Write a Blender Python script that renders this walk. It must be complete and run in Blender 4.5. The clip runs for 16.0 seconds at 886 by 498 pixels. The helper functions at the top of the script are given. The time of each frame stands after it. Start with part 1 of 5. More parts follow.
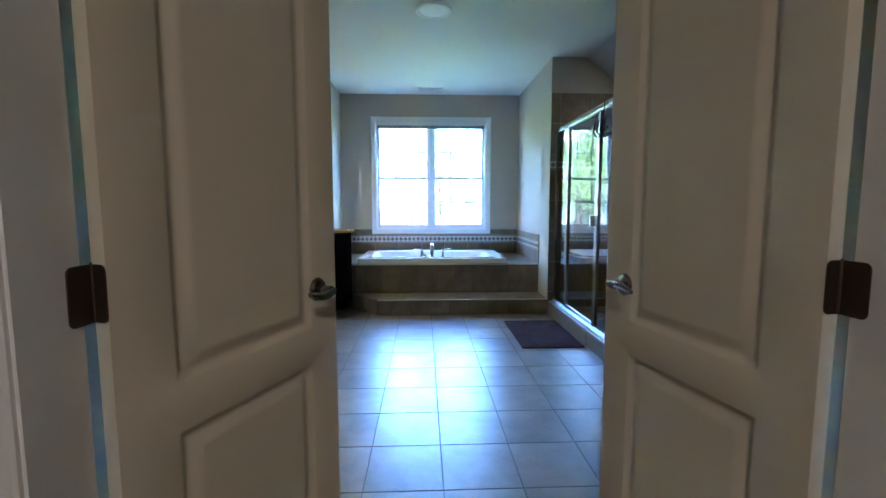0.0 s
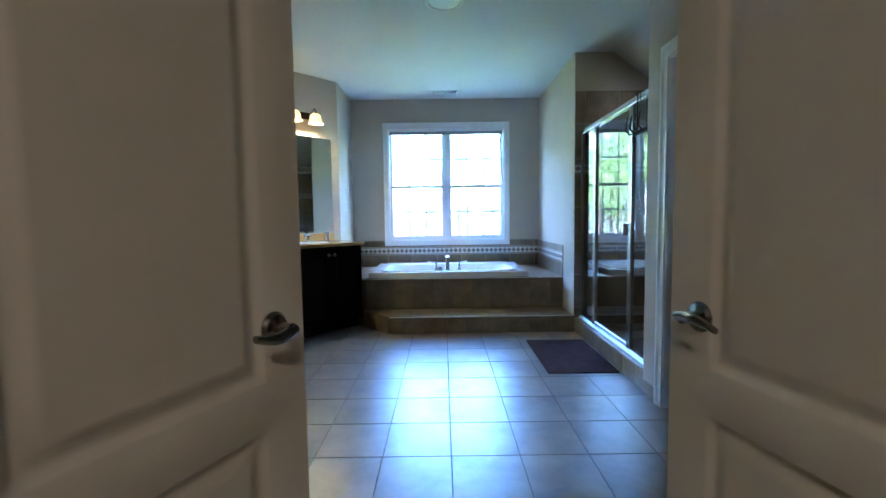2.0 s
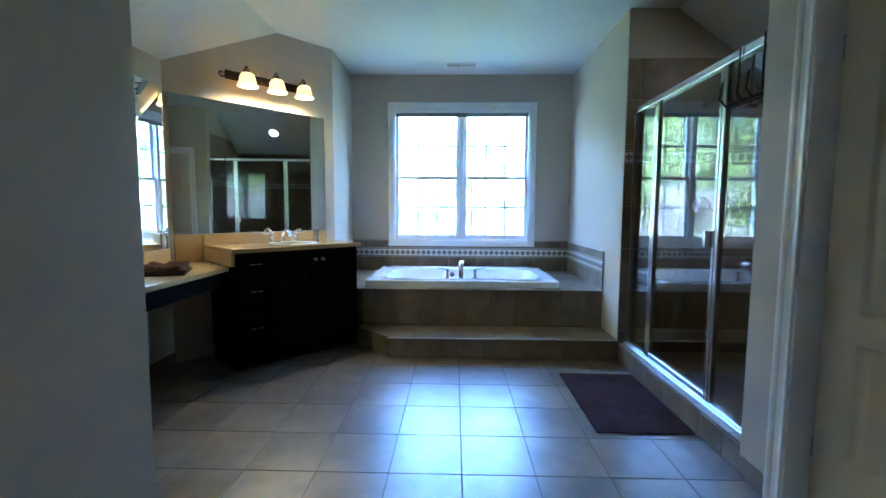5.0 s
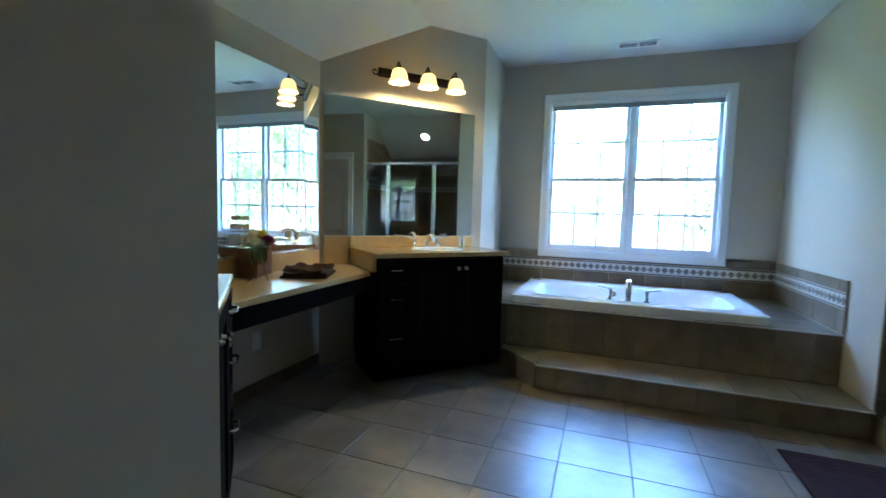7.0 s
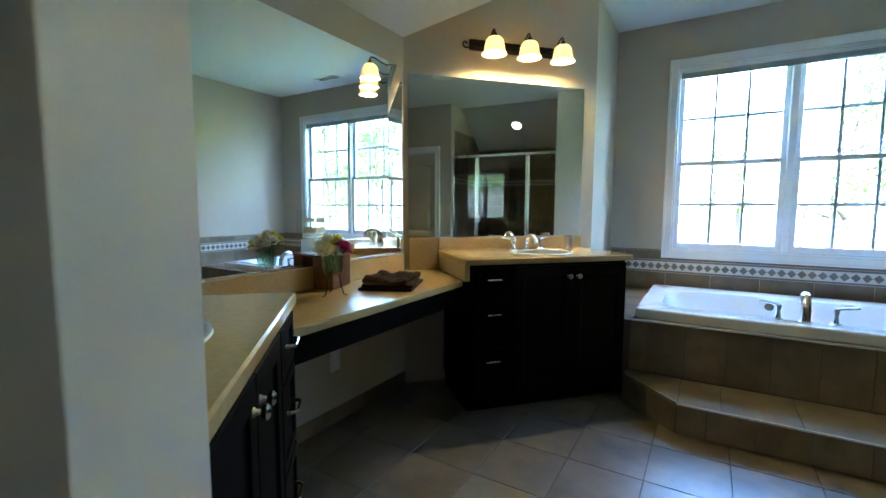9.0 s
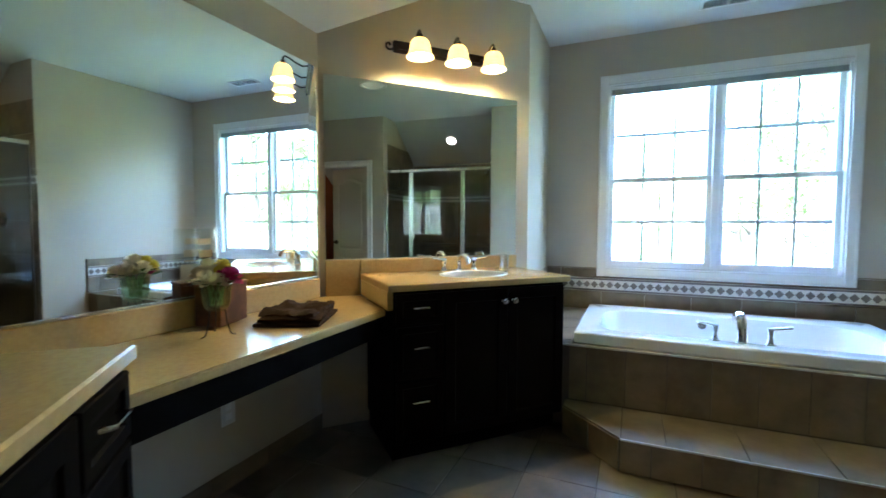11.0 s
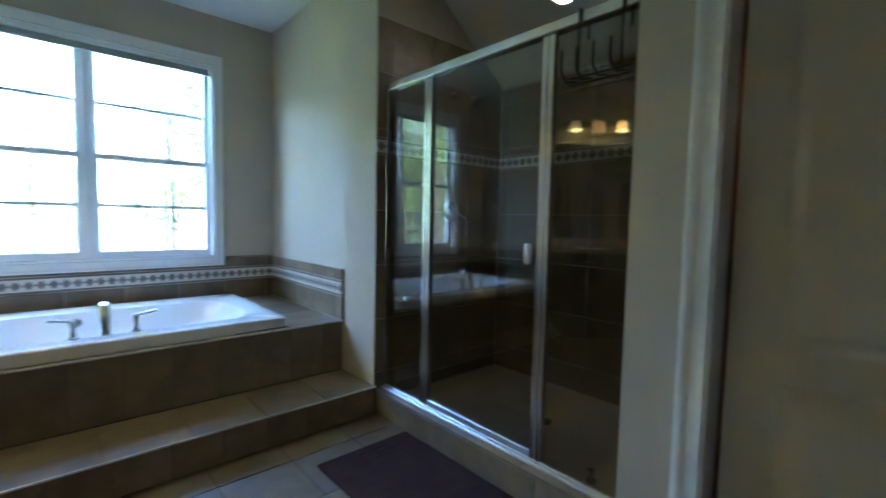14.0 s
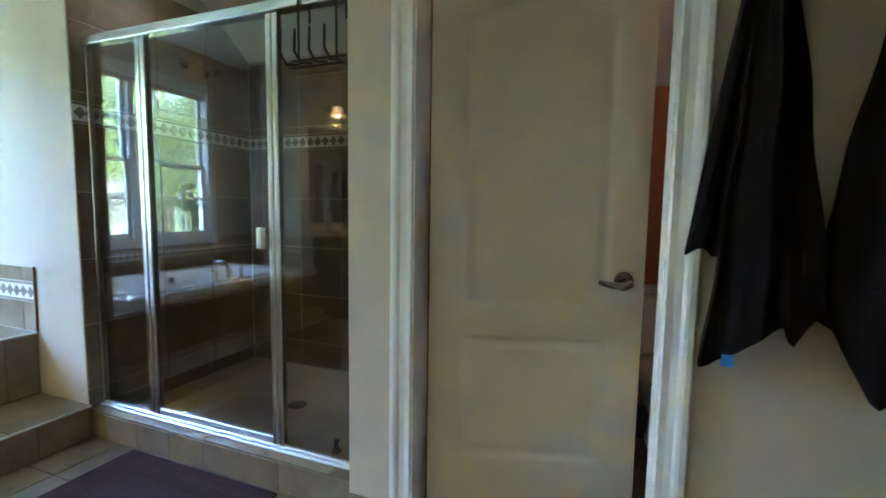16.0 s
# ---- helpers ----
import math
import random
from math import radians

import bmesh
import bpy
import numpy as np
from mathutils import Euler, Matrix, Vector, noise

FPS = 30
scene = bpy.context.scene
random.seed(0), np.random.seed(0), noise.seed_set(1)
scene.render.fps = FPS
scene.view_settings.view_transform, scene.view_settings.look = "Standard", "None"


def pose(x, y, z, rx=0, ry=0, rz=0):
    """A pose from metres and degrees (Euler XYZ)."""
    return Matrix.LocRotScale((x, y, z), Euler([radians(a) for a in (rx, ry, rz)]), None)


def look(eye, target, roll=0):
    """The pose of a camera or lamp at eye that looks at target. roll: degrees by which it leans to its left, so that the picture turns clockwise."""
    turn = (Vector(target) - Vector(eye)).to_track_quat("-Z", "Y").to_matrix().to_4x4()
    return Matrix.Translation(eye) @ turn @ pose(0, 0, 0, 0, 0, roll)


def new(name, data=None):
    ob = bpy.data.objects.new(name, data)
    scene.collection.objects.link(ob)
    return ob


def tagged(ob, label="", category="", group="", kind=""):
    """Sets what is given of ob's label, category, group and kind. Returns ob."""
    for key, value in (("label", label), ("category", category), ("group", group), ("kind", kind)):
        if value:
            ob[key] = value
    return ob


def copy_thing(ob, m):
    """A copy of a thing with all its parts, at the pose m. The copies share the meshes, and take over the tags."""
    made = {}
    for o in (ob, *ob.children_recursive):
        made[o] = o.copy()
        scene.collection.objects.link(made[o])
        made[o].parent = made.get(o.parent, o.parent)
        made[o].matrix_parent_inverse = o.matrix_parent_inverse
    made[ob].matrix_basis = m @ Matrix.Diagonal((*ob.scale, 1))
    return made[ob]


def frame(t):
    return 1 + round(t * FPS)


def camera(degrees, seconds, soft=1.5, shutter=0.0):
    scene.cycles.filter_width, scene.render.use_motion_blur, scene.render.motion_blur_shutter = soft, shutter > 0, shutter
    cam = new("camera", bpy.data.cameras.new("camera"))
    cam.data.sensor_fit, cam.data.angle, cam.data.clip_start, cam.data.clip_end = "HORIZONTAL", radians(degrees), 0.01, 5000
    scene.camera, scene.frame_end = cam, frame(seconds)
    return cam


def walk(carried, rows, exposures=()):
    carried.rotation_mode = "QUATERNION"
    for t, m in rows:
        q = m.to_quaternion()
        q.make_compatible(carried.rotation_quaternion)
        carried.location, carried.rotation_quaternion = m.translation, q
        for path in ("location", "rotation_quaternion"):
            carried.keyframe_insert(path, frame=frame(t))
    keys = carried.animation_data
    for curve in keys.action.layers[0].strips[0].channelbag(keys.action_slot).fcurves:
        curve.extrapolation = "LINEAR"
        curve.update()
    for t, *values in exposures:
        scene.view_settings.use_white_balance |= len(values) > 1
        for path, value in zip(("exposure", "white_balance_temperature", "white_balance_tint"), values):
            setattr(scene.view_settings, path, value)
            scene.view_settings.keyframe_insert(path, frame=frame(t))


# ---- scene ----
cam = camera(90.6, 16.0, shutter=0.5)
PATH = [
    (0, (1.141, 0.664, 1.173), (1.228, 2.653, 0.982), 0.0),
    (0.5, (1.14, 0.708, 1.158), (1.225, 2.697, 0.975), 0.1),
    (1, (1.149, 0.776, 1.159), (1.204, 2.768, 0.98), -0.1),
    (1.5, (1.177, 0.863, 1.156), (1.198, 2.857, 0.998), -0.7),
    (2, (1.193, 1.015, 1.163), (1.192, 3.009, 1.02), -0.8),
    (2.5, (1.202, 1.153, 1.158), (1.196, 3.147, 1.004), -0.4),
    (3, (1.21, 1.276, 1.154), (1.211, 3.267, 0.972), 0.2),
    (5.5, (1.175, 2.001, 1.204), (1.071, 3.992, 1.04), 0.4),
    (6, (1.179, 2.106, 1.202), (0.857, 4.075, 1.058), 1.1),
    (6.5, (1.14, 2.201, 1.204), (0.606, 4.122, 1.047), 1.7),
    (7, (1.031, 2.333, 1.196), (0.35, 4.207, 1.037), 1.6),
    (7.5, (0.902, 2.443, 1.178), (0.124, 4.279, 1.035), 1.0),
    (8, (0.838, 2.571, 1.195), (-0.059, 4.351, 1.032), 0.2),
    (8.5, (0.782, 2.681, 1.2), (-0.249, 4.384, 1.013), 0.2),
    (11, (0.672, 3.093, 1.211), (-0.12, 4.926, 1.102), 0.2),
    (11.5, (0.701, 3.151, 1.222), (0.288, 5.104, 1.1), 0.2),
    (12, (0.772, 3.206, 1.223), (0.735, 5.201, 1.088), 0.2),
    (12.5, (0.836, 3.197, 1.204), (1.184, 5.162, 1.076), 0.4),
    (13, (0.917, 3.175, 1.193), (1.605, 5.049, 1.071), 0.5),
    (13.5, (0.92, 3.106, 1.196), (1.939, 4.823, 1.073), 1.0),
    (14, (1.03, 3.157, 1.192), (2.37, 4.636, 1.059), 1.2),
    (14.5, (1.076, 3.094, 1.189), (2.643, 4.328, 1.045), 0.8),
    (15, (1.094, 3.015, 1.195), (2.815, 4.02, 1.03), 0.8),
    (15.5, (1.115, 2.979, 1.185), (2.929, 3.805, 1.017), 0.9),
    (16, (1.125, 2.947, 1.184), (2.987, 3.654, 1.005), 0.9),
]
walk(cam, [(t, look(eye, target, roll)) for t, eye, target, roll in PATH],
     [(0.0, 6.5, 4650, 14), (3.0, 6.5, 4600, 14), (6.4, 6.2, 4750, 12), (8.0, 6.15, 5050, 9), (11.0, 6.5, 5300, 8), (12.6, 6.4, 5200, 8), (14.0, 6.0, 5150, 8), (14.6, 6.1, 5200, 10), (15.4, 6.9, 5300, 11), (16.0, 7.15, 5300, 11)])

# ---- world and light ----
world = bpy.data.worlds.new("sky")
scene.world = world
world.use_nodes = True
wn = world.node_tree.nodes
sky = wn.new("ShaderNodeTexSky")
sky.sky_type = 'NISHITA'
sky.sun_disc = False
sky.sun_elevation = radians(48)
sky.sun_rotation = radians(180)
sky.air_density, sky.dust_density, sky.ozone_density = 1.0, 2.0, 0.7
world.node_tree.links.new(sky.outputs[0], wn["Background"].inputs[0])
wn["Background"].inputs[1].default_value = 0.15
sun_data = bpy.data.lights.new("sun", 'SUN')
sun_data.energy, sun_data.angle, sun_data.color = 0.6, radians(10.0), (1.0, 0.95, 0.88)
sun = new("sun", sun_data)
sun.matrix_world = look((0, -20, 26), (0, 0, 0))


# ---- building helpers ----
def bx(bm, x0, x1, y0, y1, z0, z1, m=None, bevel=0.0, seg=1):
    """Adds a box to bm, in the frame m, with its edges rounded by bevel."""
    vs = [bm.verts.new((x, y, z)) for z in (z0, z1) for y in (y0, y1) for x in (x0, x1)]
    fs = [bm.faces.new([vs[i] for i in q]) for q in ((0, 2, 3, 1), (4, 5, 7, 6), (0, 1, 5, 4), (2, 6, 7, 3), (0, 4, 6, 2), (1, 3, 7, 5))]
    if bevel:
        es = list({e for f in fs for e in f.edges})
        got = bmesh.ops.bevel(bm, geom=es, offset=bevel, segments=seg, affect='EDGES', profile=0.6)
        vs = list({v for f in got["faces"] for v in f.verts} | {v for v in vs if v.is_valid})
    if m is not None:
        for v in vs:
            v.co = m @ v.co
    return bm


def prism(bm, pts, z0, z1, m=None):
    """A flat outline raised from z0 to z1."""
    lo = [bm.verts.new((x, y, z0)) for x, y in pts]
    hi = [bm.verts.new((x, y, z1)) for x, y in pts]
    bm.faces.new(lo[::-1])
    bm.faces.new(hi)
    n = len(pts)
    for i in range(n):
        bm.faces.new((lo[i], lo[(i + 1) % n], hi[(i + 1) % n], hi[i]))
    if m is not None:
        for v in lo + hi:
            v.co = m @ v.co
    return bm


def lathe(bm, prof, m=None, seg=20):
    """Turns a profile of (radius, height) about z."""
    rings = []
    for r, z in prof:
        rings.append([bm.verts.new((r * math.cos(2 * math.pi * i / seg), r * math.sin(2 * math.pi * i / seg), z)) for i in range(seg)])
    for a, b in zip(rings, rings[1:]):
        for i in range(seg):
            bm.faces.new((a[i], a[(i + 1) % seg], b[(i + 1) % seg], b[i]))
    if prof[0][0] > 1e-4:
        bm.faces.new(rings[0][::-1])
    if prof[-1][0] > 1e-4:
        bm.faces.new(rings[-1])
    if m is not None:
        for ring in rings:
            for v in ring:
                v.co = m @ v.co
    return bm


def tube(bm, pts, r, m=None, seg=8, flat=1.0):
    """A round bar along pts; r may be one radius or one for each point."""
    pts = [Vector(p) for p in pts]
    rs = r if isinstance(r, (list, tuple)) else [r] * len(pts)
    side = None
    rings = []
    for i, p in enumerate(pts):
        d = (pts[min(i + 1, len(pts) - 1)] - pts[max(i - 1, 0)]).normalized()
        if side is None:
            side = d.orthogonal().normalized()
        side = (side - d * side.dot(d)).normalized()
        up = d.cross(side)
        rings.append([bm.verts.new(p + rs[i] * (math.cos(a) * side + flat * math.sin(a) * up)) for a in [2 * math.pi * k / seg for k in range(seg)]])
    for a, b in zip(rings, rings[1:]):
        for i in range(seg):
            bm.faces.new((a[i], a[(i + 1) % seg], b[(i + 1) % seg], b[i]))
    bm.faces.new(rings[0][::-1])
    bm.faces.new(rings[-1])
    if m is not None:
        for ring in rings:
            for v in ring:
                v.co = m @ v.co
    return bm


def mesh_of(name, bm, mat, smooth=False):
    bmesh.ops.recalc_face_normals(bm, faces=bm.faces[:])
    me = bpy.data.meshes.new(name)
    bm.to_mesh(me)
    bm.free()
    for one in mat if isinstance(mat, (list, tuple)) else [mat]:
        me.materials.append(one)
    if smooth:
        me.polygons.foreach_set("use_smooth", [True] * len(me.polygons))
        me.set_sharp_from_angle(angle=radians(38))
    return me


def part(name, bm, mat, parent=None, label="", smooth=False):
    ob = new(name, mesh_of(name, bm, mat, smooth))
    if parent is not None:
        ob.parent = parent
    if label:
        ob["label"] = label
    return ob


def setting(name, bm, mat, label="", category="", smooth=False):
    return tagged(part(name, bm, mat, None, "", smooth), label, category, kind="structure")


def thing(name, label, category, m=None, group=""):
    ob = new(name)
    ob.empty_display_size = 0.1
    if m is not None:
        ob.matrix_world = m
    return tagged(ob, label, category, group)


def B():
    return bmesh.new()


# ---- materials ----
def material(name, color, rough=0.5, metal=0.0, vary=0.06, scale=6.0, bump=0.0, bump_scale=60.0, color2=None, mix_scale=3.0, spread=(0.4, 0.62),
             per_object=0.0, coat=0.0, emit=None, emit_strength=0.0, trans=0.0, ior=1.45, sheen=0.0, rough_vary=0.0, spec=0.5):
    mat = bpy.data.materials.new(name)
    mat.use_nodes = True
    nt = mat.node_tree
    p = nt.nodes["Principled BSDF"]
    p.inputs["Roughness"].default_value = rough
    p.inputs["Metallic"].default_value = metal
    p.inputs["Coat Weight"].default_value = coat
    p.inputs["Coat Roughness"].default_value = 0.08
    p.inputs["Transmission Weight"].default_value = trans
    p.inputs["IOR"].default_value = ior
    p.inputs["Sheen Weight"].default_value = sheen
    p.inputs["Specular IOR Level"].default_value = spec
    co = nt.nodes.new("ShaderNodeTexCoord")
    place = co.outputs["Object"]
    if per_object:
        which = nt.nodes.new("ShaderNodeObjectInfo")
        shift = nt.nodes.new("ShaderNodeVectorMath")
        shift.operation = 'MULTIPLY_ADD'
        nt.links.new(which.outputs["Random"], shift.inputs[0])
        shift.inputs[1].default_value = (37, 91, 53)
        nt.links.new(place, shift.inputs[2])
        place = shift.outputs[0]
    rgb = nt.nodes.new("ShaderNodeRGB")
    rgb.outputs[0].default_value = (*color, 1)
    last = rgb.outputs[0]
    if color2:
        n = nt.nodes.new("ShaderNodeTexNoise")
        n.inputs["Scale"].default_value, n.inputs["Detail"].default_value, n.inputs["Roughness"].default_value = mix_scale, 6, 0.62
        nt.links.new(place, n.inputs["Vector"])
        ramp = nt.nodes.new("ShaderNodeMapRange")
        ramp.inputs["From Min"].default_value, ramp.inputs["From Max"].default_value = spread
        nt.links.new(n.outputs["Fac"], ramp.inputs["Value"])
        mx = nt.nodes.new("ShaderNodeMix")
        mx.data_type = 'RGBA'
        nt.links.new(ramp.outputs[0], mx.inputs["Factor"])
        nt.links.new(last, mx.inputs["A"])
        mx.inputs["B"].default_value = (*color2, 1)
        last = mx.outputs["Result"]
    hsv = nt.nodes.new("ShaderNodeHueSaturation")
    nt.links.new(last, hsv.inputs["Color"])
    n2 = nt.nodes.new("ShaderNodeTexNoise")
    n2.inputs["Scale"].default_value, n2.inputs["Detail"].default_value = scale, 5
    nt.links.new(place, n2.inputs["Vector"])
    val = nt.nodes.new("ShaderNodeMapRange")
    val.inputs["To Min"].default_value, val.inputs["To Max"].default_value = 1 - 2 * vary, 1 + 2 * vary
    nt.links.new(n2.outputs["Fac"], val.inputs["Value"])
    out = val.outputs[0]
    if per_object:
        info = nt.nodes.new("ShaderNodeObjectInfo")
        mr = nt.nodes.new("ShaderNodeMapRange")
        mr.inputs["To Min"].default_value, mr.inputs["To Max"].default_value = 1 - per_object, 1 + per_object
        nt.links.new(info.outputs["Random"], mr.inputs["Value"])
        mul = nt.nodes.new("ShaderNodeMath")
        mul.operation = 'MULTIPLY'
        nt.links.new(out, mul.inputs[0])
        nt.links.new(mr.outputs[0], mul.inputs[1])
        out = mul.outputs[0]
    nt.links.new(out, hsv.inputs["Value"])
    nt.links.new(hsv.outputs[0], p.inputs["Base Color"])
    if rough_vary:
        rr = nt.nodes.new("ShaderNodeMapRange")
        rr.inputs["To Min"].default_value, rr.inputs["To Max"].default_value = rough - rough_vary, rough + rough_vary
        nt.links.new(n2.outputs["Fac"], rr.inputs["Value"])
        nt.links.new(rr.outputs[0], p.inputs["Roughness"])
    if bump:
        n3 = nt.nodes.new("ShaderNodeTexNoise")
        n3.inputs["Scale"].default_value, n3.inputs["Detail"].default_value = bump_scale, 4
        nt.links.new(place, n3.inputs["Vector"])
        b = nt.nodes.new("ShaderNodeBump")
        b.inputs["Strength"].default_value, b.inputs["Distance"].default_value = bump, 0.004
        nt.links.new(n3.outputs["Fac"], b.inputs["Height"])
        nt.links.new(b.outputs[0], p.inputs["Normal"])
    if emit:
        p.inputs["Emission Color"].default_value = (*emit, 1)
        p.inputs["Emission Strength"].default_value = emit_strength
    return mat


def pane_material(name, tint, gloss, grazing=0.9):
    """Thin flat glass: passes light straight on and mirrors a part of it, more at a grazing angle; gloss: the part mirrored head-on."""
    mat = bpy.data.materials.new(name)
    mat.use_nodes = True
    nt = mat.node_tree
    nt.nodes.clear()
    out = nt.nodes.new("ShaderNodeOutputMaterial")
    tr = nt.nodes.new("ShaderNodeBsdfTransparent")
    tr.inputs[0].default_value = (*tint, 1)
    gl = nt.nodes.new("ShaderNodeBsdfGlossy")
    gl.inputs["Roughness"].default_value = 0.0
    lw = nt.nodes.new("ShaderNodeLayerWeight")
    lw.inputs["Blend"].default_value = 0.5
    pw = nt.nodes.new("ShaderNodeMath")
    pw.operation = 'POWER'
    pw.inputs[1].default_value = 3.0
    nt.links.new(lw.outputs["Facing"], pw.inputs[0])
    mr = nt.nodes.new("ShaderNodeMapRange")
    mr.inputs["To Min"].default_value, mr.inputs["To Max"].default_value = gloss, grazing
    nt.links.new(pw.outputs[0], mr.inputs["Value"])
    mx = nt.nodes.new("ShaderNodeMixShader")
    nt.links.new(mr.outputs[0], mx.inputs[0])
    nt.links.new(tr.outputs[0], mx.inputs[1])
    nt.links.new(gl.outputs[0], mx.inputs[2])
    nt.links.new(mx.outputs[0], out.inputs[0])
    return mat


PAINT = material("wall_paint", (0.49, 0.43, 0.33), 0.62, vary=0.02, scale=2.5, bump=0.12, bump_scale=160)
# The same greige in a darker tone, on the doorway and bedroom walls.
PAINT_DARKER = material("darker_wall_paint", (0.36, 0.325, 0.26), 0.62, vary=0.02, scale=2.5, bump=0.12, bump_scale=160)
PAINT_ORANGE = material("terracotta_paint", (0.30, 0.092, 0.032), 0.6, vary=0.05, scale=3, bump=0.1, bump_scale=140)
CEIL = material("ceiling_paint", (0.65, 0.65, 0.62), 0.7, vary=0.02, scale=2, bump=0.15, bump_scale=120)
TRIM = material("white_trim", (0.76, 0.755, 0.73), 0.32, vary=0.02, scale=5, bump=0.03, bump_scale=40)
DOORPAINT = material("door_paint", (0.61, 0.55, 0.425), 0.36, vary=0.02, scale=5, bump=0.05, bump_scale=30)
TILE = material("floor_tile", (0.25, 0.197, 0.132), 0.34, vary=0.07, scale=7, bump=0.05, bump_scale=22, color2=(0.08, 0.061, 0.039), mix_scale=2.6, spread=(0.3, 0.7), per_object=0.08, rough_vary=0.03, spec=0.7, ior=1.62)
WALLTILE = material("wall_tile", (0.24, 0.186, 0.114), 0.36, vary=0.06, scale=14, bump=0.05, bump_scale=25, color2=(0.145, 0.11, 0.066), mix_scale=4.5, spread=(0.34, 0.66), per_object=0.09, rough_vary=0.05)
GROUT = material("grout", (0.105, 0.09, 0.072), 0.85, vary=0.08, scale=20)
LIST_W = material("cream_mosaic", (0.66, 0.62, 0.54), 0.35, vary=0.08, scale=14)
LIST_D = material("brown_mosaic", (0.19, 0.16, 0.135), 0.35, vary=0.1, scale=14, per_object=0.2)
CABINET = material("espresso_wood", (0.0050, 0.0038, 0.0034), 0.6, spec=0.04, vary=0.12, scale=4, bump=0.04, bump_scale=40)
COUNTER = material("beige_quartz", (0.53, 0.365, 0.16), 0.2, vary=0.03, scale=110, color2=(0.48, 0.325, 0.14), mix_scale=60, coat=0.2)
ACRYL = material("white_acrylic", (0.82, 0.83, 0.83), 0.12, vary=0.01, scale=2, coat=0.4)
CHROME = material("chrome", (0.82, 0.83, 0.84), 0.08, 1.0, vary=0.02)
ALU = material("polished_aluminium", (0.70, 0.71, 0.72), 0.24, 1.0, vary=0.03, scale=8)
TRACK = material("brushed_track", (0.55, 0.56, 0.57), 0.38, 1.0, vary=0.04, scale=8)
NICKEL = material("satin_nickel", (0.27, 0.235, 0.20), 0.22, 1.0, vary=0.04)
BRONZE = material("oiled_bronze", (0.030, 0.022, 0.018), 0.42, 0.7, vary=0.12)
HINGE = material("bronze_hinge", (0.10, 0.075, 0.055), 0.45, 0.8, vary=0.1)
MIRROR = material("mirror_silver", (0.86, 0.88, 0.86), 0.0, 1.0, vary=0.0)
GLASS = pane_material("window_glass", (0.97, 0.98, 0.98), 0.035)
SHOWERGLASS = pane_material("shower_glass", (0.76, 0.76, 0.74), 0.075)
VINYL = material("window_vinyl", (0.80, 0.81, 0.82), 0.35, vary=0.015)
MUNTIN = material("grey_muntin", (0.30, 0.32, 0.335), 0.4, vary=0.03)
RUG = material("plum_bath_mat", (0.046, 0.026, 0.026), 0.95, vary=0.12, scale=60, bump=0.9, bump_scale=420, spec=0.1, color2=(0.060, 0.036, 0.036), mix_scale=9)

# ---- plan ----
CE = 2.743
XL, XA, XR, YN = -1.0, -0.02, 2.5, 7.0          # left wall, tub alcove, right wall, window wall
U = Vector((0.676, 0.737, 0)).normalized()       # along the far angled wall
CORNER1 = Vector((XL, 5.15, 0))
END1 = Vector((XA, 6.215, 0))
YM = 4.34                                        # the vanities mirror each other about this line
SLOPE = 0.735
XS_L, XS_R = -0.39, 2.87                         # where the flat ceiling turns down
XSB = 3.62                                       # back of the shower
Y_SH0, Y_SH1 = 3.84, 5.39                        # the shower
YD0, YD1 = 2.80, 3.574                          # the closet door opening
YW, YB = 1.40, 1.28                              # entry wall, bath face and bedroom face
XV = 0.453                                       # left side of the entry passage


def wall_seg(bm, a, b, thick, z0, z1):
    """A wall whose room face runs from a to b; its body lies to the left of that way."""
    a, b = Vector((a[0], a[1], 0)), Vector((b[0], b[1], 0))
    d = (b - a).normalized()
    n = Vector((-d.y, d.x, 0)) * thick
    return prism(bm, [(p.x, p.y) for p in (a, b, b + n, a + n)], z0, z1)


# ---- walls ----
WX0, WX1, WZ0, WZ1 = 0.468, 2.032, 0.855, 2.365   # window opening
b = B()
bx(b, XA - 0.15, WX0, YN, YN + 0.16, 0, CE)
bx(b, WX1, XR + 0.15, YN, YN + 0.16, 0, CE)
bx(b, WX0, WX1, YN, YN + 0.16, 0, WZ0)
bx(b, WX0, WX1, YN, YN + 0.16, WZ1, CE)
setting("wall_north", b, PAINT, "greige painted wall with the tub window", "wall")
b = B()
wall_seg(b, (XA, YN), (END1.x, END1.y), -0.15, 0, CE)
setting("wall_alcove", b, PAINT, "greige painted side wall of the tub alcove", "wall")
b = B()
wall_seg(b, (END1.x, END1.y), (CORNER1.x, CORNER1.y), -0.15, 0, CE)
setting("wall_vanity_far", b, PAINT, "angled greige wall behind the sink vanity", "wall")
CORNER2 = Vector((XL, 2 * YM - CORNER1.y, 0))
END2 = Vector((-0.16, 2.66, 0))
b = B()
wall_seg(b, (CORNER1.x, CORNER1.y), (CORNER2.x, CORNER2.y), -0.15, 0, CE)
setting("wall_left", b, PAINT, "greige wall behind the dressing counter", "wall")
b = B()
wall_seg(b, (CORNER2.x, CORNER2.y), (END2.x, END2.y), -0.12, 0, CE)
setting("wall_vanity_near", b, PAINT, "angled greige wall behind the second vanity", "wall")
b = B()
prism(b, [(XV, YW), (XV, 2.867), (0.20, 3.087), (END2.x, END2.y), (END2.x - 0.1, END2.y - 0.1), (XV - 0.14, YW)][::-1], 0, CE)
setting("wall_passage", b, PAINT, "greige passage wall with an angled end", "wall")
DX0, DX1, DZ = 0.577, 1.904, 2.05
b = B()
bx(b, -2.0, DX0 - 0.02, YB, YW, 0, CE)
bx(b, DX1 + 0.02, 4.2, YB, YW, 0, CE)
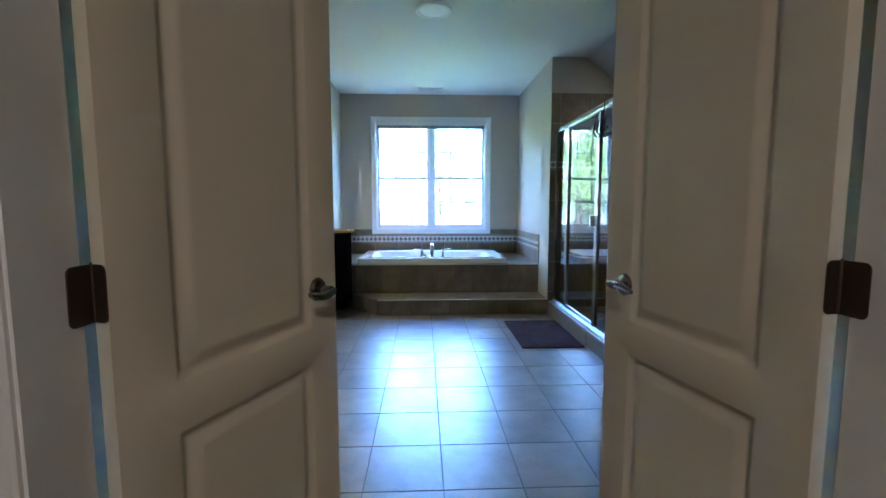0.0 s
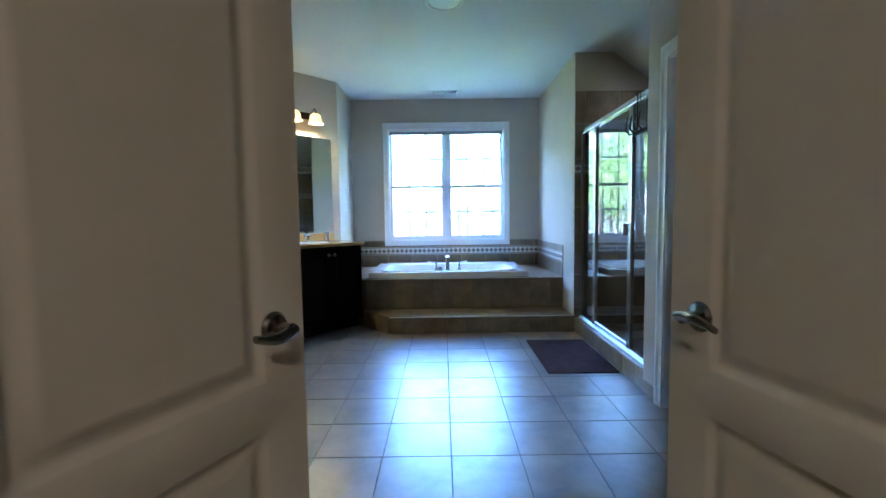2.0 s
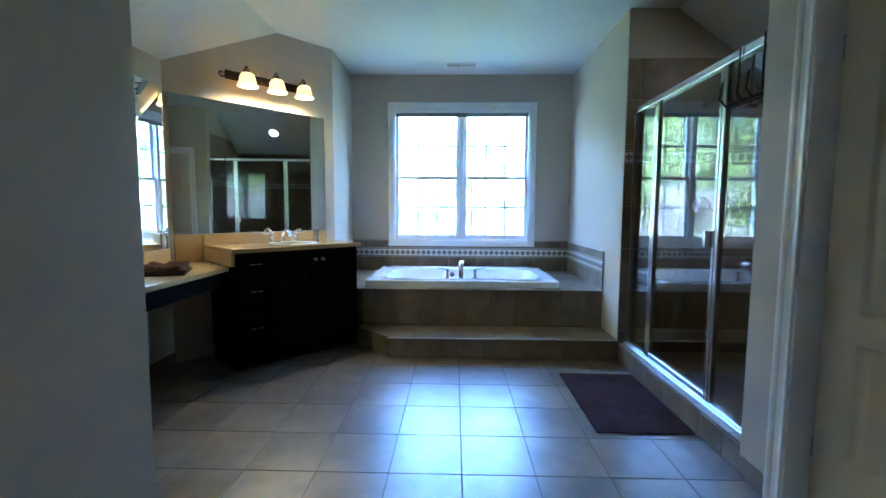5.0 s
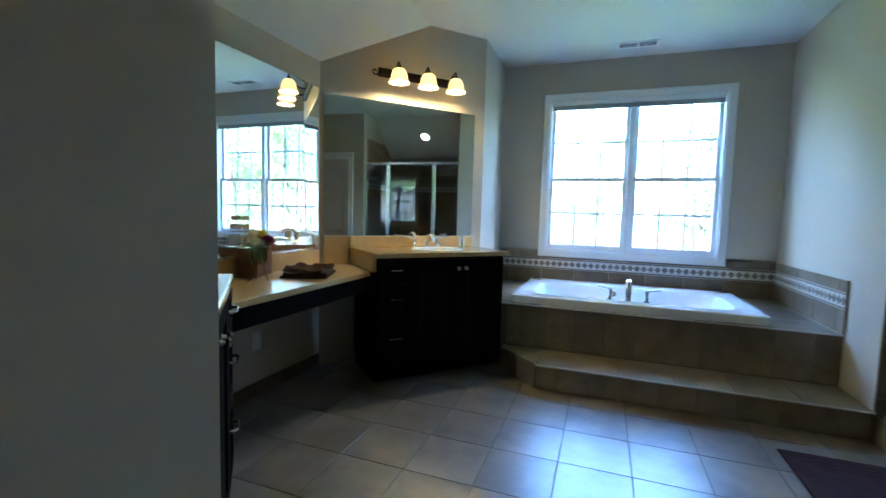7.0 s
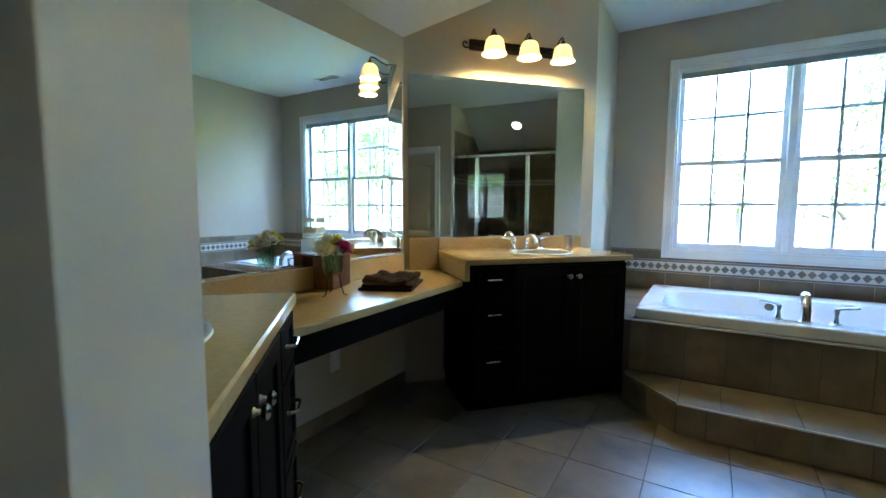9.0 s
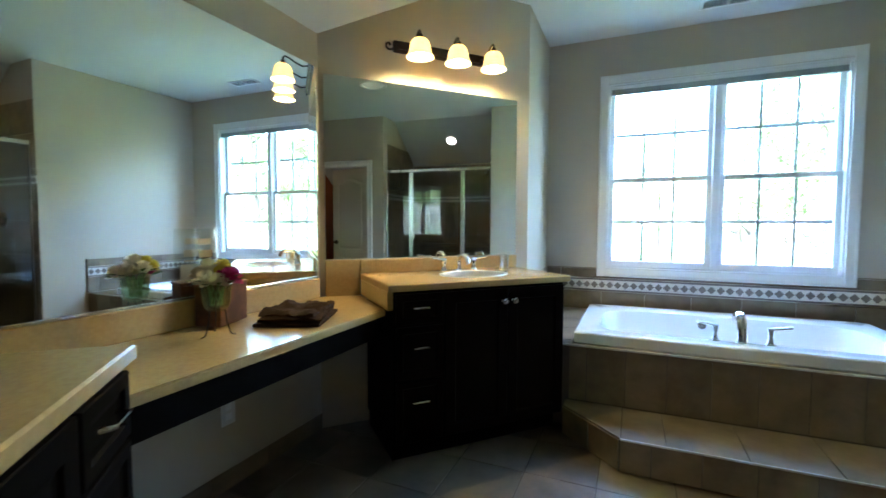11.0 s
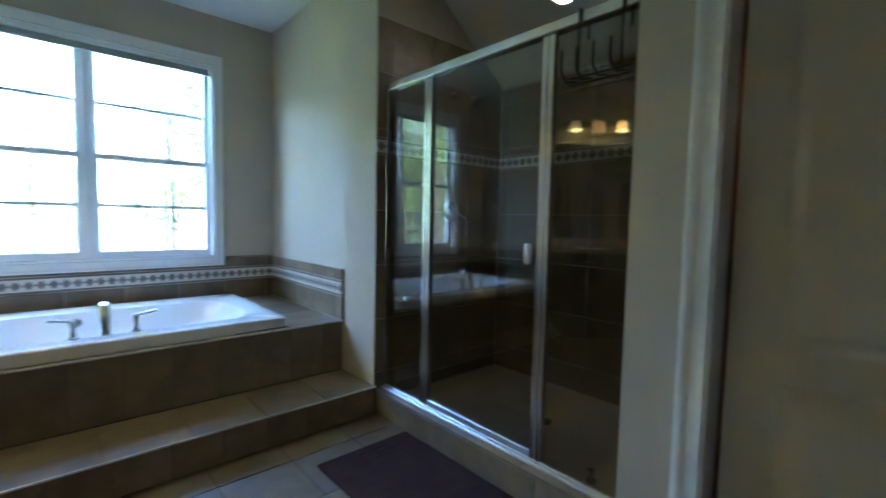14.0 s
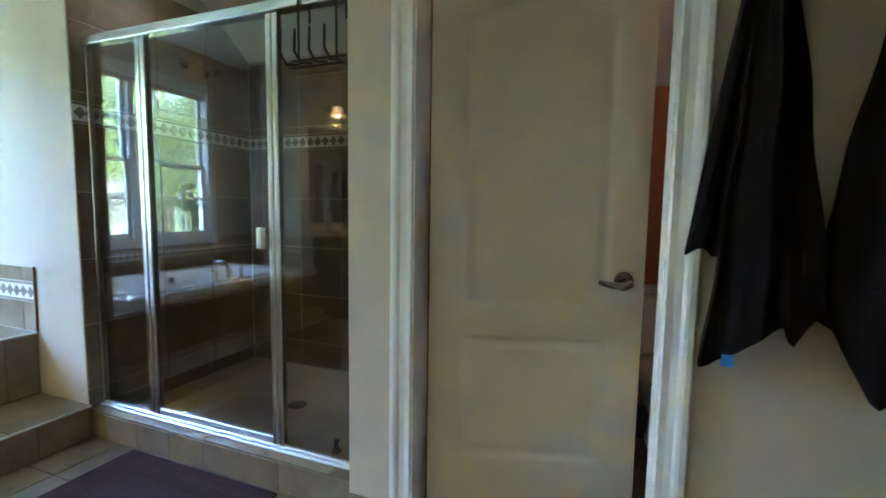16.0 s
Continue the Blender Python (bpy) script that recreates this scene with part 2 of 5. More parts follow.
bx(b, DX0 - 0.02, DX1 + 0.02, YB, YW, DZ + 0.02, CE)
setting("wall_south", b, PAINT_DARKER, "greige wall around the double doorway", "wall")
b = B()
bx(b, XR, XR + 0.12, YW, YD0 - 0.02, 0, CE)
bx(b, XR, XR + 0.12, YD1 + 0.02, Y_SH0, 0, CE)
bx(b, XR, XR + 0.12, YD0 - 0.02, YD1 + 0.02, DZ + 0.02, CE)
bx(b, XR, XR + 0.12, Y_SH1, YN, 0, CE)
setting("wall_right", b, PAINT, "greige wall with the closet door and shower", "wall")
b = B()
bx(b, XR + 0.12, XSB + 0.12, Y_SH1, Y_SH1 + 0.12, 0, CE)
setting("wall_shower_far", b, PAINT, "painted end wall above the shower tile", "wall")
b = B()
bx(b, XR + 0.12, XSB + 0.12, Y_SH0 - 0.12, Y_SH0, 0, CE)
setting("wall_shower_near", b, PAINT, "painted end wall above the shower tile", "wall")
b = B()
bx(b, XSB, XSB + 0.12, Y_SH0, Y_SH1, 0, CE)
setting("wall_shower_back", b, PAINT, "painted back wall above the shower tile", "wall")
# closet behind the ajar door
b = B()
bx(b, 4.0, 4.1, 2.0, Y_SH0 - 0.12, 0, CE)
bx(b, XR + 0.12, 4.0, 1.98, 2.08, 0, CE)
bx(b, XR + 0.12, 4.0, Y_SH0 - 0.135, Y_SH0 - 0.123, 0, CE)
setting("wall_closet", b, PAINT_ORANGE, "terracotta painted walls of the toilet closet", "wall")
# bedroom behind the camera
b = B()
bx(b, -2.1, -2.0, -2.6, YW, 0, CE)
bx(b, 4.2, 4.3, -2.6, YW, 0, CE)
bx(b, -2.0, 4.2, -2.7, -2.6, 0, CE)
setting("wall_bedroom", b, PAINT_DARKER, "plain greige bedroom walls", "wall")

# ---- ceiling ----
b = B()
zl = CE - SLOPE * (XS_L - (XL - 0.2))
zr = CE - SLOPE * (4.3 - XS_R)
prism(b, [(XS_L, -YN - 0.2), (XS_L, -YW), (XS_R, -YW), (XS_R, -YN - 0.2)], CE, CE + 0.08, Matrix.Diagonal((1, -1, 1, 1)))
for y0, y1, xa, za, xb, zb in ((2.0, 7.0, XS_L, CE, XL - 0.2, zl), (YW, 5.6, XS_R, CE, 4.3, zr)):
    vs = [b.verts.new(p) for p in ((xa, y0, za), (xa, y1, za), (xb, y1, zb), (xb, y0, zb), (xa, y0, za + 0.08), (xa, y1, za + 0.08), (xb, y1, zb + 0.08), (xb, y0, zb + 0.08))]
    for q in ((0, 1, 2, 3), (4, 7, 6, 5), (0, 4, 5, 1), (1, 5, 6, 2), (2, 6, 7, 3), (3, 7, 4, 0)):
        b.faces.new([vs[i] for i in q])
bx(b, -2.1, 4.3, -2.7, YW, CE, CE + 0.08)
setting("ceiling", b, CEIL, "white ceiling sloping down over vanity and shower", "ceiling")

# ---- floor ----
b = B()
bx(b, -2.1, 4.3, -2.7, YN + 0.16, -0.2, -0.004)
floor = setting("floor", b, GROUT, "brown-grey square ceramic tile floor", "floor")

# ---- window ----
def casing_bar(bm, length, width, m):
    """A moulded casing board: length along x, width along y, proud along z."""
    prof = [(0, 0), (0, 0.016), (0.012, 0.020), (0.022, 0.017), (width * 0.55, 0.014), (width - 0.02, 0.011), (width - 0.008, 0.013), (width, 0.009), (width, 0)]
    ends = []
    for x, s in ((0.0, 1), (length, -1)):
        ends.append([bm.verts.new(m @ Vector((x + s * 0.0, y, z))) for y, z in prof])
    n = len(prof)
    for i in range(n):
        bm.faces.new((ends[0][i], ends[0][(i + 1) % n], ends[1][(i + 1) % n], ends[1][i]))
    bm.faces.new(ends[0])
    bm.faces.new(ends[1][::-1])


window = tagged(new("window_1"), "white double-hung twin window above the bathtub", "window", kind="structure")
for x0, z0, w, h in ((0.40, 0.787, 0.068, 1.647), (2.032, 0.787, 0.068, 1.647), (0.468, 0.787, 1.564, 0.068), (0.468, 2.366, 1.564, 0.068)):
    b = B()
    bx(b, x0, x0 + w, YN - 0.018, YN, z0, z0 + h, bevel=0.005, seg=2)
    if w > h:
        bx(b, x0, x0 + w, YN - 0.024, YN - 0.0185, z0 + (0.048 if z0 > 1 else 0.004), z0 + (0.064 if z0 > 1 else 0.02), bevel=0.002)
    else:
        bx(b, x0 + (0.004 if x0 < 1 else 0.048), x0 + (0.02 if x0 < 1 else 0.064), YN - 0.024, YN - 0.0185, z0, z0 + h, bevel=0.002)
    part("casing", b, TRIM, window)
b = B()
bx(b, WX0, WX0 + 0.014, YN, YN + 0.15, WZ0, WZ1)
bx(b, WX1 - 0.014, WX1, YN, YN + 0.15, WZ0, WZ1)
bx(b, WX0 + 0.014, WX1 - 0.014, YN, YN + 0.15, WZ0, WZ0 + 0.014)
bx(b, WX0 + 0.014, WX1 - 0.014, YN, YN + 0.15, WZ1 - 0.014, WZ1)
part("window_frame", b, VINYL, window)
b = B()
bx(b, 1.225, 1.275, YN + 0.02, YN + 0.13, WZ0 + 0.014, WZ1 - 0.014, bevel=0.004)
part("mullion", b, VINYL, window)
for xa, xb in ((WX0 + 0.014, 1.225), (1.275, WX1 - 0.014)):
    for lower in (True, False):
        z0, z1 = (WZ0 + 0.014, 1.602) if lower else (1.567, WZ1 - 0.014)
        y0 = YN + (0.045 if lower else 0.082)
        sw, b = 0.036, B()
        bx(b, xa, xa + sw, y0, y0 + 0.034, z0, z1, bevel=0.003)
        bx(b, xb - sw, xb, y0, y0 + 0.034, z0, z1, bevel=0.003)
        bx(b, xa + sw, xb - sw, y0, y0 + 0.034, z0, z0 + (0.05 if lower else 0.035), bevel=0.003)
        bx(b, xa + sw, xb - sw, y0, y0 + 0.034, z1 - 0.035, z1, bevel=0.003)
        sash = part("sash", b, VINYL, window)
        ga, gb, gz0, gz1 = xa + sw, xb - sw, z0 + (0.05 if lower else 0.035), z1 - 0.035
        b = B()
        bx(b, ga - 0.004, gb + 0.004, y0 + 0.015, y0 + 0.019, gz0 - 0.004, gz1 + 0.004)
        pane = part("pane", b, GLASS, sash)
        pane.visible_shadow = False
        for k in (1, 2):
            b = B()
            xm = ga + (gb - ga) * k / 3
            bx(b, xm - 0.009, xm + 0.009, y0 + 0.020, y0 + 0.027, gz0, gz1)
            part("muntin", b, MUNTIN, sash)
        b = B()
        zm = (gz0 + gz1) / 2
        bx(b, ga, gb, y0 + 0.0275, y0 + 0.033, zm - 0.011, zm + 0.011)
        part("muntin", b, MUNTIN, sash)
SHADECLOTH = material("grey_shade_cloth", (0.40, 0.43, 0.45), 0.8, vary=0.05, scale=40)
shade = thing("window_shade", "grey cellular shade drawn up under the window head", "window shade")
b = B()
bx(b, 0.485, 2.015, YN + 0.005, YN + 0.042, 2.322, 2.350, bevel=0.003)
part("head_rail", b, VINYL, shade)
b = B()
for k in range(4):
    bx(b, 0.49, 2.01, YN + 0.008, YN + 0.04, 2.290 + k * 0.0075, 2.2965 + k * 0.0075, bevel=0.002)
part("folded_cloth", b, SHADECLOTH, shade)
b = B()
bx(b, 0.487, 2.013, YN + 0.006, YN + 0.041, 2.276, 2.289, bevel=0.003)
part("bottom_rail", b, SHADECLOTH, shade)


# ---- panel doors ----
def door_face(bm, w, h, y, out, m):
    """One moulded face of a two-panel door with an arched upper panel; out is the side it faces."""
    def outline(x0, x1, z0, z1, rise, inset):
        x0, x1, z0, z1 = x0 + inset, x1 - inset, z0 + inset, z1 - inset
        n, pts = 10, []
        for k in range(n):
            pts.append((x0 + (x1 - x0) * k / n, z0))
        for k in range(n):
            pts.append((x1, z0 + (z1 - rise - z0) * k / n))
        for k in range(n):
            s = k / n
            ogee = 0.5 - 0.5 * math.cos(2 * math.pi * s)
            pts.append((x1 + (x0 - x1) * s, z1 - rise + rise * ogee))
        for k in range(n):
            pts.append((x0, z1 - rise + (z0 - z1 + rise) * k / n))
        return pts

    mid = 0.765
    for z0, z1, p0, p1, rise in ((0.0, mid, 0.245, 0.715, 0.0), (mid, h, 0.812, h - 0.125, 0.06)):
        sx = 0.112
        steps = ((0.0, 0.0), (0.006, -0.003), (0.016, -0.0115), (0.022, -0.013), (0.03, -0.0125), (0.044, -0.006), (0.054, -0.003), (0.058, -0.003))
        loops = [(outline(0, w, z0, z1, 0, 0), 0.0)] + [(outline(sx, w - sx, p0, p1, rise, inset), d) for inset, d in steps]
        rows = [[bm.verts.new(m @ Vector((x, y + out * d, z))) for x, z in pts] for pts, d in loops]
        for a, c in zip(rows, rows[1:]):
            for i in range(len(a)):
                bm.faces.new((a[i], a[(i + 1) % len(a)], c[(i + 1) % len(a)], c[i]))
        bm.faces.new(rows[-1])


def lever(parent, m):
    """A lever handle with its rose: rose on z = 0 and proud along +z, the lever towards +x."""
    handle = part("door_handle", lathe(B(), [(0.0001, 0), (0.034, 0), (0.034, 0.004), (0.028, 0.011), (0.013, 0.014), (0.0125, 0.05), (0.0001, 0.052)], m, 24), NICKEL, parent, "satin nickel lever handle", True)
    pts, rs = [], []
    for k in range(9):
        s = k / 8
        pts.append((-0.014 + 0.112 * s, 0.010 * math.sin(math.pi * s) - 0.004 * s, 0.046 + 0.008 * math.sin(math.pi * s * 0.7)))
        rs.append(0.0125 - 0.004 * s + 0.003 * math.sin(math.pi * s))
    part("lever", tube(B(), pts, rs, m, 12, 0.75), NICKEL, handle, "", True)


def panel_door(name, label, w, h, hinge, angle, swing, backset=0.09, mat=DOORPAINT):
    """A leaf hinged at the origin, its width along +x; swing +1: the leaf's body lies on +y of the hinge line."""
    m = pose(*hinge, 0, 0, angle)
    t = 0.035
    b = B()
    y0, y1 = (0, t) if swing > 0 else (-t, 0)
    door_face(b, w, h, y0, -1, Matrix())
    door_face(b, w, h, y1, 1, Matrix())
    bmesh.ops.remove_doubles(b, verts=b.verts[:], dist=1e-5)
    for (xa, za), (xb, zb) in (((0, 0), (w, 0)), ((w, 0), (w, h)), ((w, h), (0, h)), ((0, h), (0, 0))):
        b.faces.new([b.verts.new(p) for p in ((xa, y0, za), (xb, y0, zb), (xb, y1, zb), (xa, y1, za))])
    leaf = tagged(part(name, b, mat, smooth=True), label, "door", kind="structure")
    leaf.matrix_world = m
    for side, y in ((-1, y0), (1, y1)):
        lever(leaf, pose(w - backset, y, 0.925, 90 if side < 0 else -90, 0, 0) @ Matrix.Rotation(math.pi, 4, 'Z'))
    b = B()
    bx(b, w - 0.0005, w + 0.0015, y0 + 0.006, y1 - 0.006, 0.905, 0.965)
    part("latch_plate", b, NICKEL, leaf)
    return leaf


def hinge_plate(bm, x0, x1, y0, y1, z0, z1, outer, r=0.012):
    """A thin plate with its two outer corners rounded; outer: the y at which they lie."""
    inner = y0 if abs(outer - y1) < abs(outer - y0) else y1
    s = 1 if outer > inner else -1
    pts = [(inner, z0)]
    for k in range(6):
        a = math.pi / 2 * k / 5
        pts.append((outer - s * (r - r * math.sin(a)), z0 + r - r * math.cos(a)))
    for k in range(6):
        a = math.pi / 2 * k / 5
        pts.append((outer - s * (r - r * math.cos(a)), z1 - r + r * math.sin(a)))
    pts.append((inner, z1))
    lo, hi = ([bm.verts.new((x, y, z)) for y, z in pts] for x in (x0, x1))
    bm.faces.new(lo[::-1])
    bm.faces.new(hi)
    for i in range(len(pts)):
        j = (i + 1) % len(pts)
        bm.faces.new((lo[i], lo[j], hi[j], hi[i]))


def hinge_set(parent, x, y, flip, mat=HINGE, heights=(0.27, 1.015, 1.78)):
    """Butt hinges on the leaf's edge, in the leaf's frame."""
    for z in heights:
        b = B()
        hinge_plate(b, -0.002, 0.0, min(0.0, flip * 0.036), max(0.0, flip * 0.036), z - 0.05, z + 0.05, flip * 0.036)
        plate = part("hinge", b, mat, parent, "dark bronze butt hinge")
        plate.matrix_basis = Matrix.Translation((x, y, 0))
        part("hinge_pin", lathe(B(), [(0.0001, z - 0.052), (0.004, z - 0.05), (0.0065, z - 0.047), (0.0065, z + 0.047), (0.004, z + 0.05), (0.0001, z + 0.054)], None, 10), mat, plate, "", True)


# The pair of entry doors, hinged on the bath side.
left_door = panel_door("door_1", "greige two-panel entry door standing ajar", 0.65, 2.03, (DX0 + 0.001, YW + 0.026, 0.012), 90 - 23.4, -1)
right_door = panel_door("door_2", "greige two-panel entry door standing ajar", 0.65, 2.03, (DX1 - 0.001, YW + 0.026, 0.012), 90 + 11.5, 1)
hinge_set(left_door, 0, 0, -1)
hinge_set(right_door, 0, 0, 1)
closet_door = panel_door("door_3", "greige two-panel closet door standing ajar", 0.755, 2.03, (XR + 0.118, YD1 - 0.012, 0.018), -90 + 16.0, -1, 0.07)
hinge_set(closet_door, 0, 0, -1, BRONZE)


def frame_of(name, label, wall_m, w, h, depth):
    """Jamb lining, stop and casing of a doorway: opening from x 0 to w, wall from y 0 to depth."""
    top = tagged(new(name), label, "door frame", kind="structure")
    for x0, x1, z0, z1 in ((-0.018, 0, 0, h + 0.018), (w, w + 0.018, 0, h + 0.018), (0, w, h, h + 0.018)):
        b = B()
        bx(b, x0, x1, -0.002, depth + 0.002, z0, z1, wall_m)
        part("jamb", b, TRIM, top)
    prof = [(0.006, 0.001), (0.006, 0.009), (0.011, 0.013), (0.018, 0.0115), (0.03, 0.010), (0.05, 0.0115), (0.06, 0.016), (0.07, 0.018), (0.084, 0.017), (0.088, 0.013), (0.088, 0.001)]
    for y, out in ((0, -1), (depth, 1)):
        for kind in range(3):
            b = B()
            ends = []
            for far in (0, 1):
                row = []
                for a, proud in prof:
                    if kind == 2:
                        spot = (w + a if far else -a, y + out * proud, h + a)
                    else:
                        spot = (w + a if kind else -a, y + out * proud, h + a if far else 0.0)
                    row.append(b.verts.new(wall_m @ Vector(spot)))
                ends.append(row)
            n = len(prof)
            for i in range(n):
                b.faces.new((ends[0][i], ends[0][(i + 1) % n], ends[1][(i + 1) % n], ends[1][i]))
            b.faces.new(ends[0])
            b.faces.new(ends[1][::-1])
            part("casing", b, TRIM, top)
    return top


frame_of("doorway_entry", "white moulded casing of the double doorway", pose(DX0, YB, 0), DX1 - DX0, DZ, YW - YB)
closet_frame = frame_of("doorway_closet", "white moulded casing of the closet doorway", pose(XR, YD0, 0, 0, 0, 90) @ Matrix.Diagonal((1, -1, 1, 1)), YD1 - YD0, DZ, 0.12)
# the jamb halves of the entry hinges
for x, s in ((DX0 + 0.001, 1), (DX1 - 0.001, -1)):
    for z in (0.27, 1.015, 1.78):
        b = B()
        hinge_plate(b, min(x, x + s * 0.002), max(x, x + s * 0.002), YW - 0.030, YW + 0.024, z - 0.038, z + 0.062, YW - 0.030)
        part("hinge_leaf", b, HINGE, bpy.data.objects["doorway_entry"], "dark bronze hinge leaf")


# ---- vanities ----
def shaker(bm, x0, x1, z0, z1, rail=0.05):
    """A framed front: y 0 is the cabinet's face, proud towards -y."""
    def loop(i, y):
        return [bm.verts.new((x, y, z)) for x, z in ((x0 + i, z0 + i), (x1 - i, z0 + i), (x1 - i, z1 - i), (x0 + i, z1 - i))]
    rows = [loop(0, -0.001), loop(0, -0.017), loop(0.003, -0.02), loop(rail, -0.02), loop(rail + 0.006, -0.012), loop(rail + 0.02, -0.010)]
    for a, c in zip(rows, rows[1:]):
        for i in range(4):
            bm.faces.new((a[i], a[(i + 1) % 4], c[(i + 1) % 4], c[i]))
    bm.faces.new(rows[-1])
    bm.faces.new(rows[0][::-1])


def bar_pull(parent, x, z, half=0.048):
    pts = [(x - half, -0.018, z)] + [(x - half * math.cos(math.pi * k / 10), -0.018 - 0.028 * min(1, 1.7 * math.sin(math.pi * k / 10)), z) for k in range(1, 10)] + [(x + half, -0.018, z)]
    part("handle", tube(B(), pts, [0.007, 0.006, 0.0048, 0.0045, 0.0045, 0.0045, 0.0045, 0.0045, 0.0048, 0.006, 0.007], None, 8), CHROME, parent, "chrome bow handle", True)


def round_knob(parent, x, z):
    part("knob", lathe(B(), [(0.0001, 0.02), (0.011, 0.02), (0.007, 0.026), (0.006, 0.034), (0.015, 0.040), (0.0165, 0.046), (0.012, 0.051), (0.0001, 0.053)], pose(x, 0, z, 90), 16), CHROME, parent, "chrome round knob", True)


def vanity(m, width, drawers_right, label):
    """A cabinet unit; x along its front, y into the wall, z up."""
    unit = thing("vanity_cabinet", label, "cabinet", m, "espresso vanity cabinets")
    b = B()
    bx(b, 0.02, width - 0.02, 0.004, 0.515, 0.10, 0.884, bevel=0.002)
    part("body", b, CABINET, unit)
    b = B()
    bx(b, 0.03, width - 0.03, 0.06, 0.51, 0.0, 0.0995)
    part("toe_kick", b, CABINET, unit)
    dw = 0.25
    x0, x1 = (width - 0.03 - dw, width - 0.03) if drawers_right else (0.03, 0.03 + dw)
    for z0, z1, hz in ((0.715, 0.868, 0.80), (0.44, 0.703, 0.60), (0.115, 0.428, 0.325)):
        b = B()
        shaker(b, x0, x1, z0, z1, 0.032)
        front = part("drawer", b, CABINET, unit)
        bar_pull(front, (x0 + x1) / 2, hz)
    xa, xb = (0.03, x0 - 0.012) if drawers_right else (x1 + 0.012, width - 0.03)
    xm = (xa + xb) / 2
    for k, (p, q) in enumerate(((xa, xm - 0.002), (xm + 0.002, xb))):
        b = B()
        shaker(b, p, q, 0.115, 0.868, 0.058)
        leaf = part("door", b, CABINET, unit)
        round_knob(leaf, q - 0.03 if k == 0 else p + 0.03, 0.80)
    return unit


def sink_top(m, width, depth, hole, label, splash):
    """A slab with an oval opening, a rounded edge and a splash along the wall."""
    top = thing("countertop", label, "countertop", m, "vanity countertops")
    n, z0, z1 = 48, 0.885, 0.92
    cx, cy, ra, rb = hole
    x0, x1, y0, y1 = -0.012, width + 0.012, -0.024, depth

    def rect(i, z):
        out = []
        for k in range(n):
            a = 2 * math.pi * (k + 0.5) / n
            c, s = math.cos(a), math.sin(a)
            lim = min(((x1 - i - cx) / c if c > 0 else (x0 + i - cx) / c) if abs(c) > 1e-6 else 9, ((y1 - i - cy) / s if s > 0 else (y0 + i - cy) / s) if abs(s) > 1e-6 else 9)
            out.append([cx + lim * c, cy + lim * s, z])
        for corner in ((x0 + i, y0 + i), (x1 - i, y0 + i), (x0 + i, y1 - i), (x1 - i, y1 - i)):
            near = min(out, key=lambda p: (p[0] - corner[0]) ** 2 + (p[1] - corner[1]) ** 2)
            near[0], near[1] = corner
        return out

    def oval(g, z):
        return [[cx + (ra + g) * math.cos(2 * math.pi * (k + 0.5) / n), cy + (rb + g) * math.sin(2 * math.pi * (k + 0.5) / n), z] for k in range(n)]

    b = B()
    rows = [[b.verts.new(p) for p in r] for r in (oval(0, z0), rect(0, z0), rect(0, z1 - 0.006), rect(0.006, z1), oval(0.004, z1), oval(0, z1 - 0.004), oval(0, z0))]
    for a, c in zip(rows, rows[1:]):
        for i in range(n):
            b.faces.new((a[i], a[(i + 1) % n], c[(i + 1) % n], c[i]))
    part("slab", b, COUNTER, top)
    b = B()
    bx(b, x0, x1, depth - 0.022, depth - 0.002, z1 + 0.0005, z1 + 0.082, bevel=0.003)
    part("backsplash", b, COUNTER, top)
    if splash:
        b = B()
        sx = splash
        bx(b, sx, sx + 0.02, 0.0, depth - 0.024, z1 + 0.0005, z1 + 0.082, bevel=0.003)
        part("side_splash", b, COUNTER, top)
    prof = [oval(0.016, z1 + 0.0004), oval(0.013, z1 + 0.005), oval(0.004, z1 + 0.0065), oval(-0.005, z1 + 0.002), oval(-0.009, z1 - 0.012), oval(-0.012, z0 - 0.03)]
    b = B()
    rows = [[b.verts.new(p) for p in r] for r in prof]
    for g in range(1, 7):
        s = math.cos(g / 7 * math.pi / 2)
        rows.append([b.verts.new((cx + (ra - 0.012) * s * math.cos(2 * math.pi * (k + 0.5) / n), cy + (rb - 0.012) * s * math.sin(2 * math.pi * (k + 0.5) / n), z0 - 0.03 - 0.11 * math.sin(g / 7 * math.pi / 2))) for k in range(n)])
    for a, c in zip(rows, rows[1:]):
        for i in range(n):
            b.faces.new((a[i], a[(i + 1) % n], c[(i + 1) % n], c[i]))
    b.faces.new(rows[-1])
    basin = part("basin", b, ACRYL, top, "white oval drop-in basin", True)
    part("drain", lathe(B(), [(0.02, z0 - 0.1385), (0.02, z0 - 0.136), (0.0001, z0 - 0.136)], pose(cx, cy, 0), 16), CHROME, basin, "chrome drain", True)
    return top


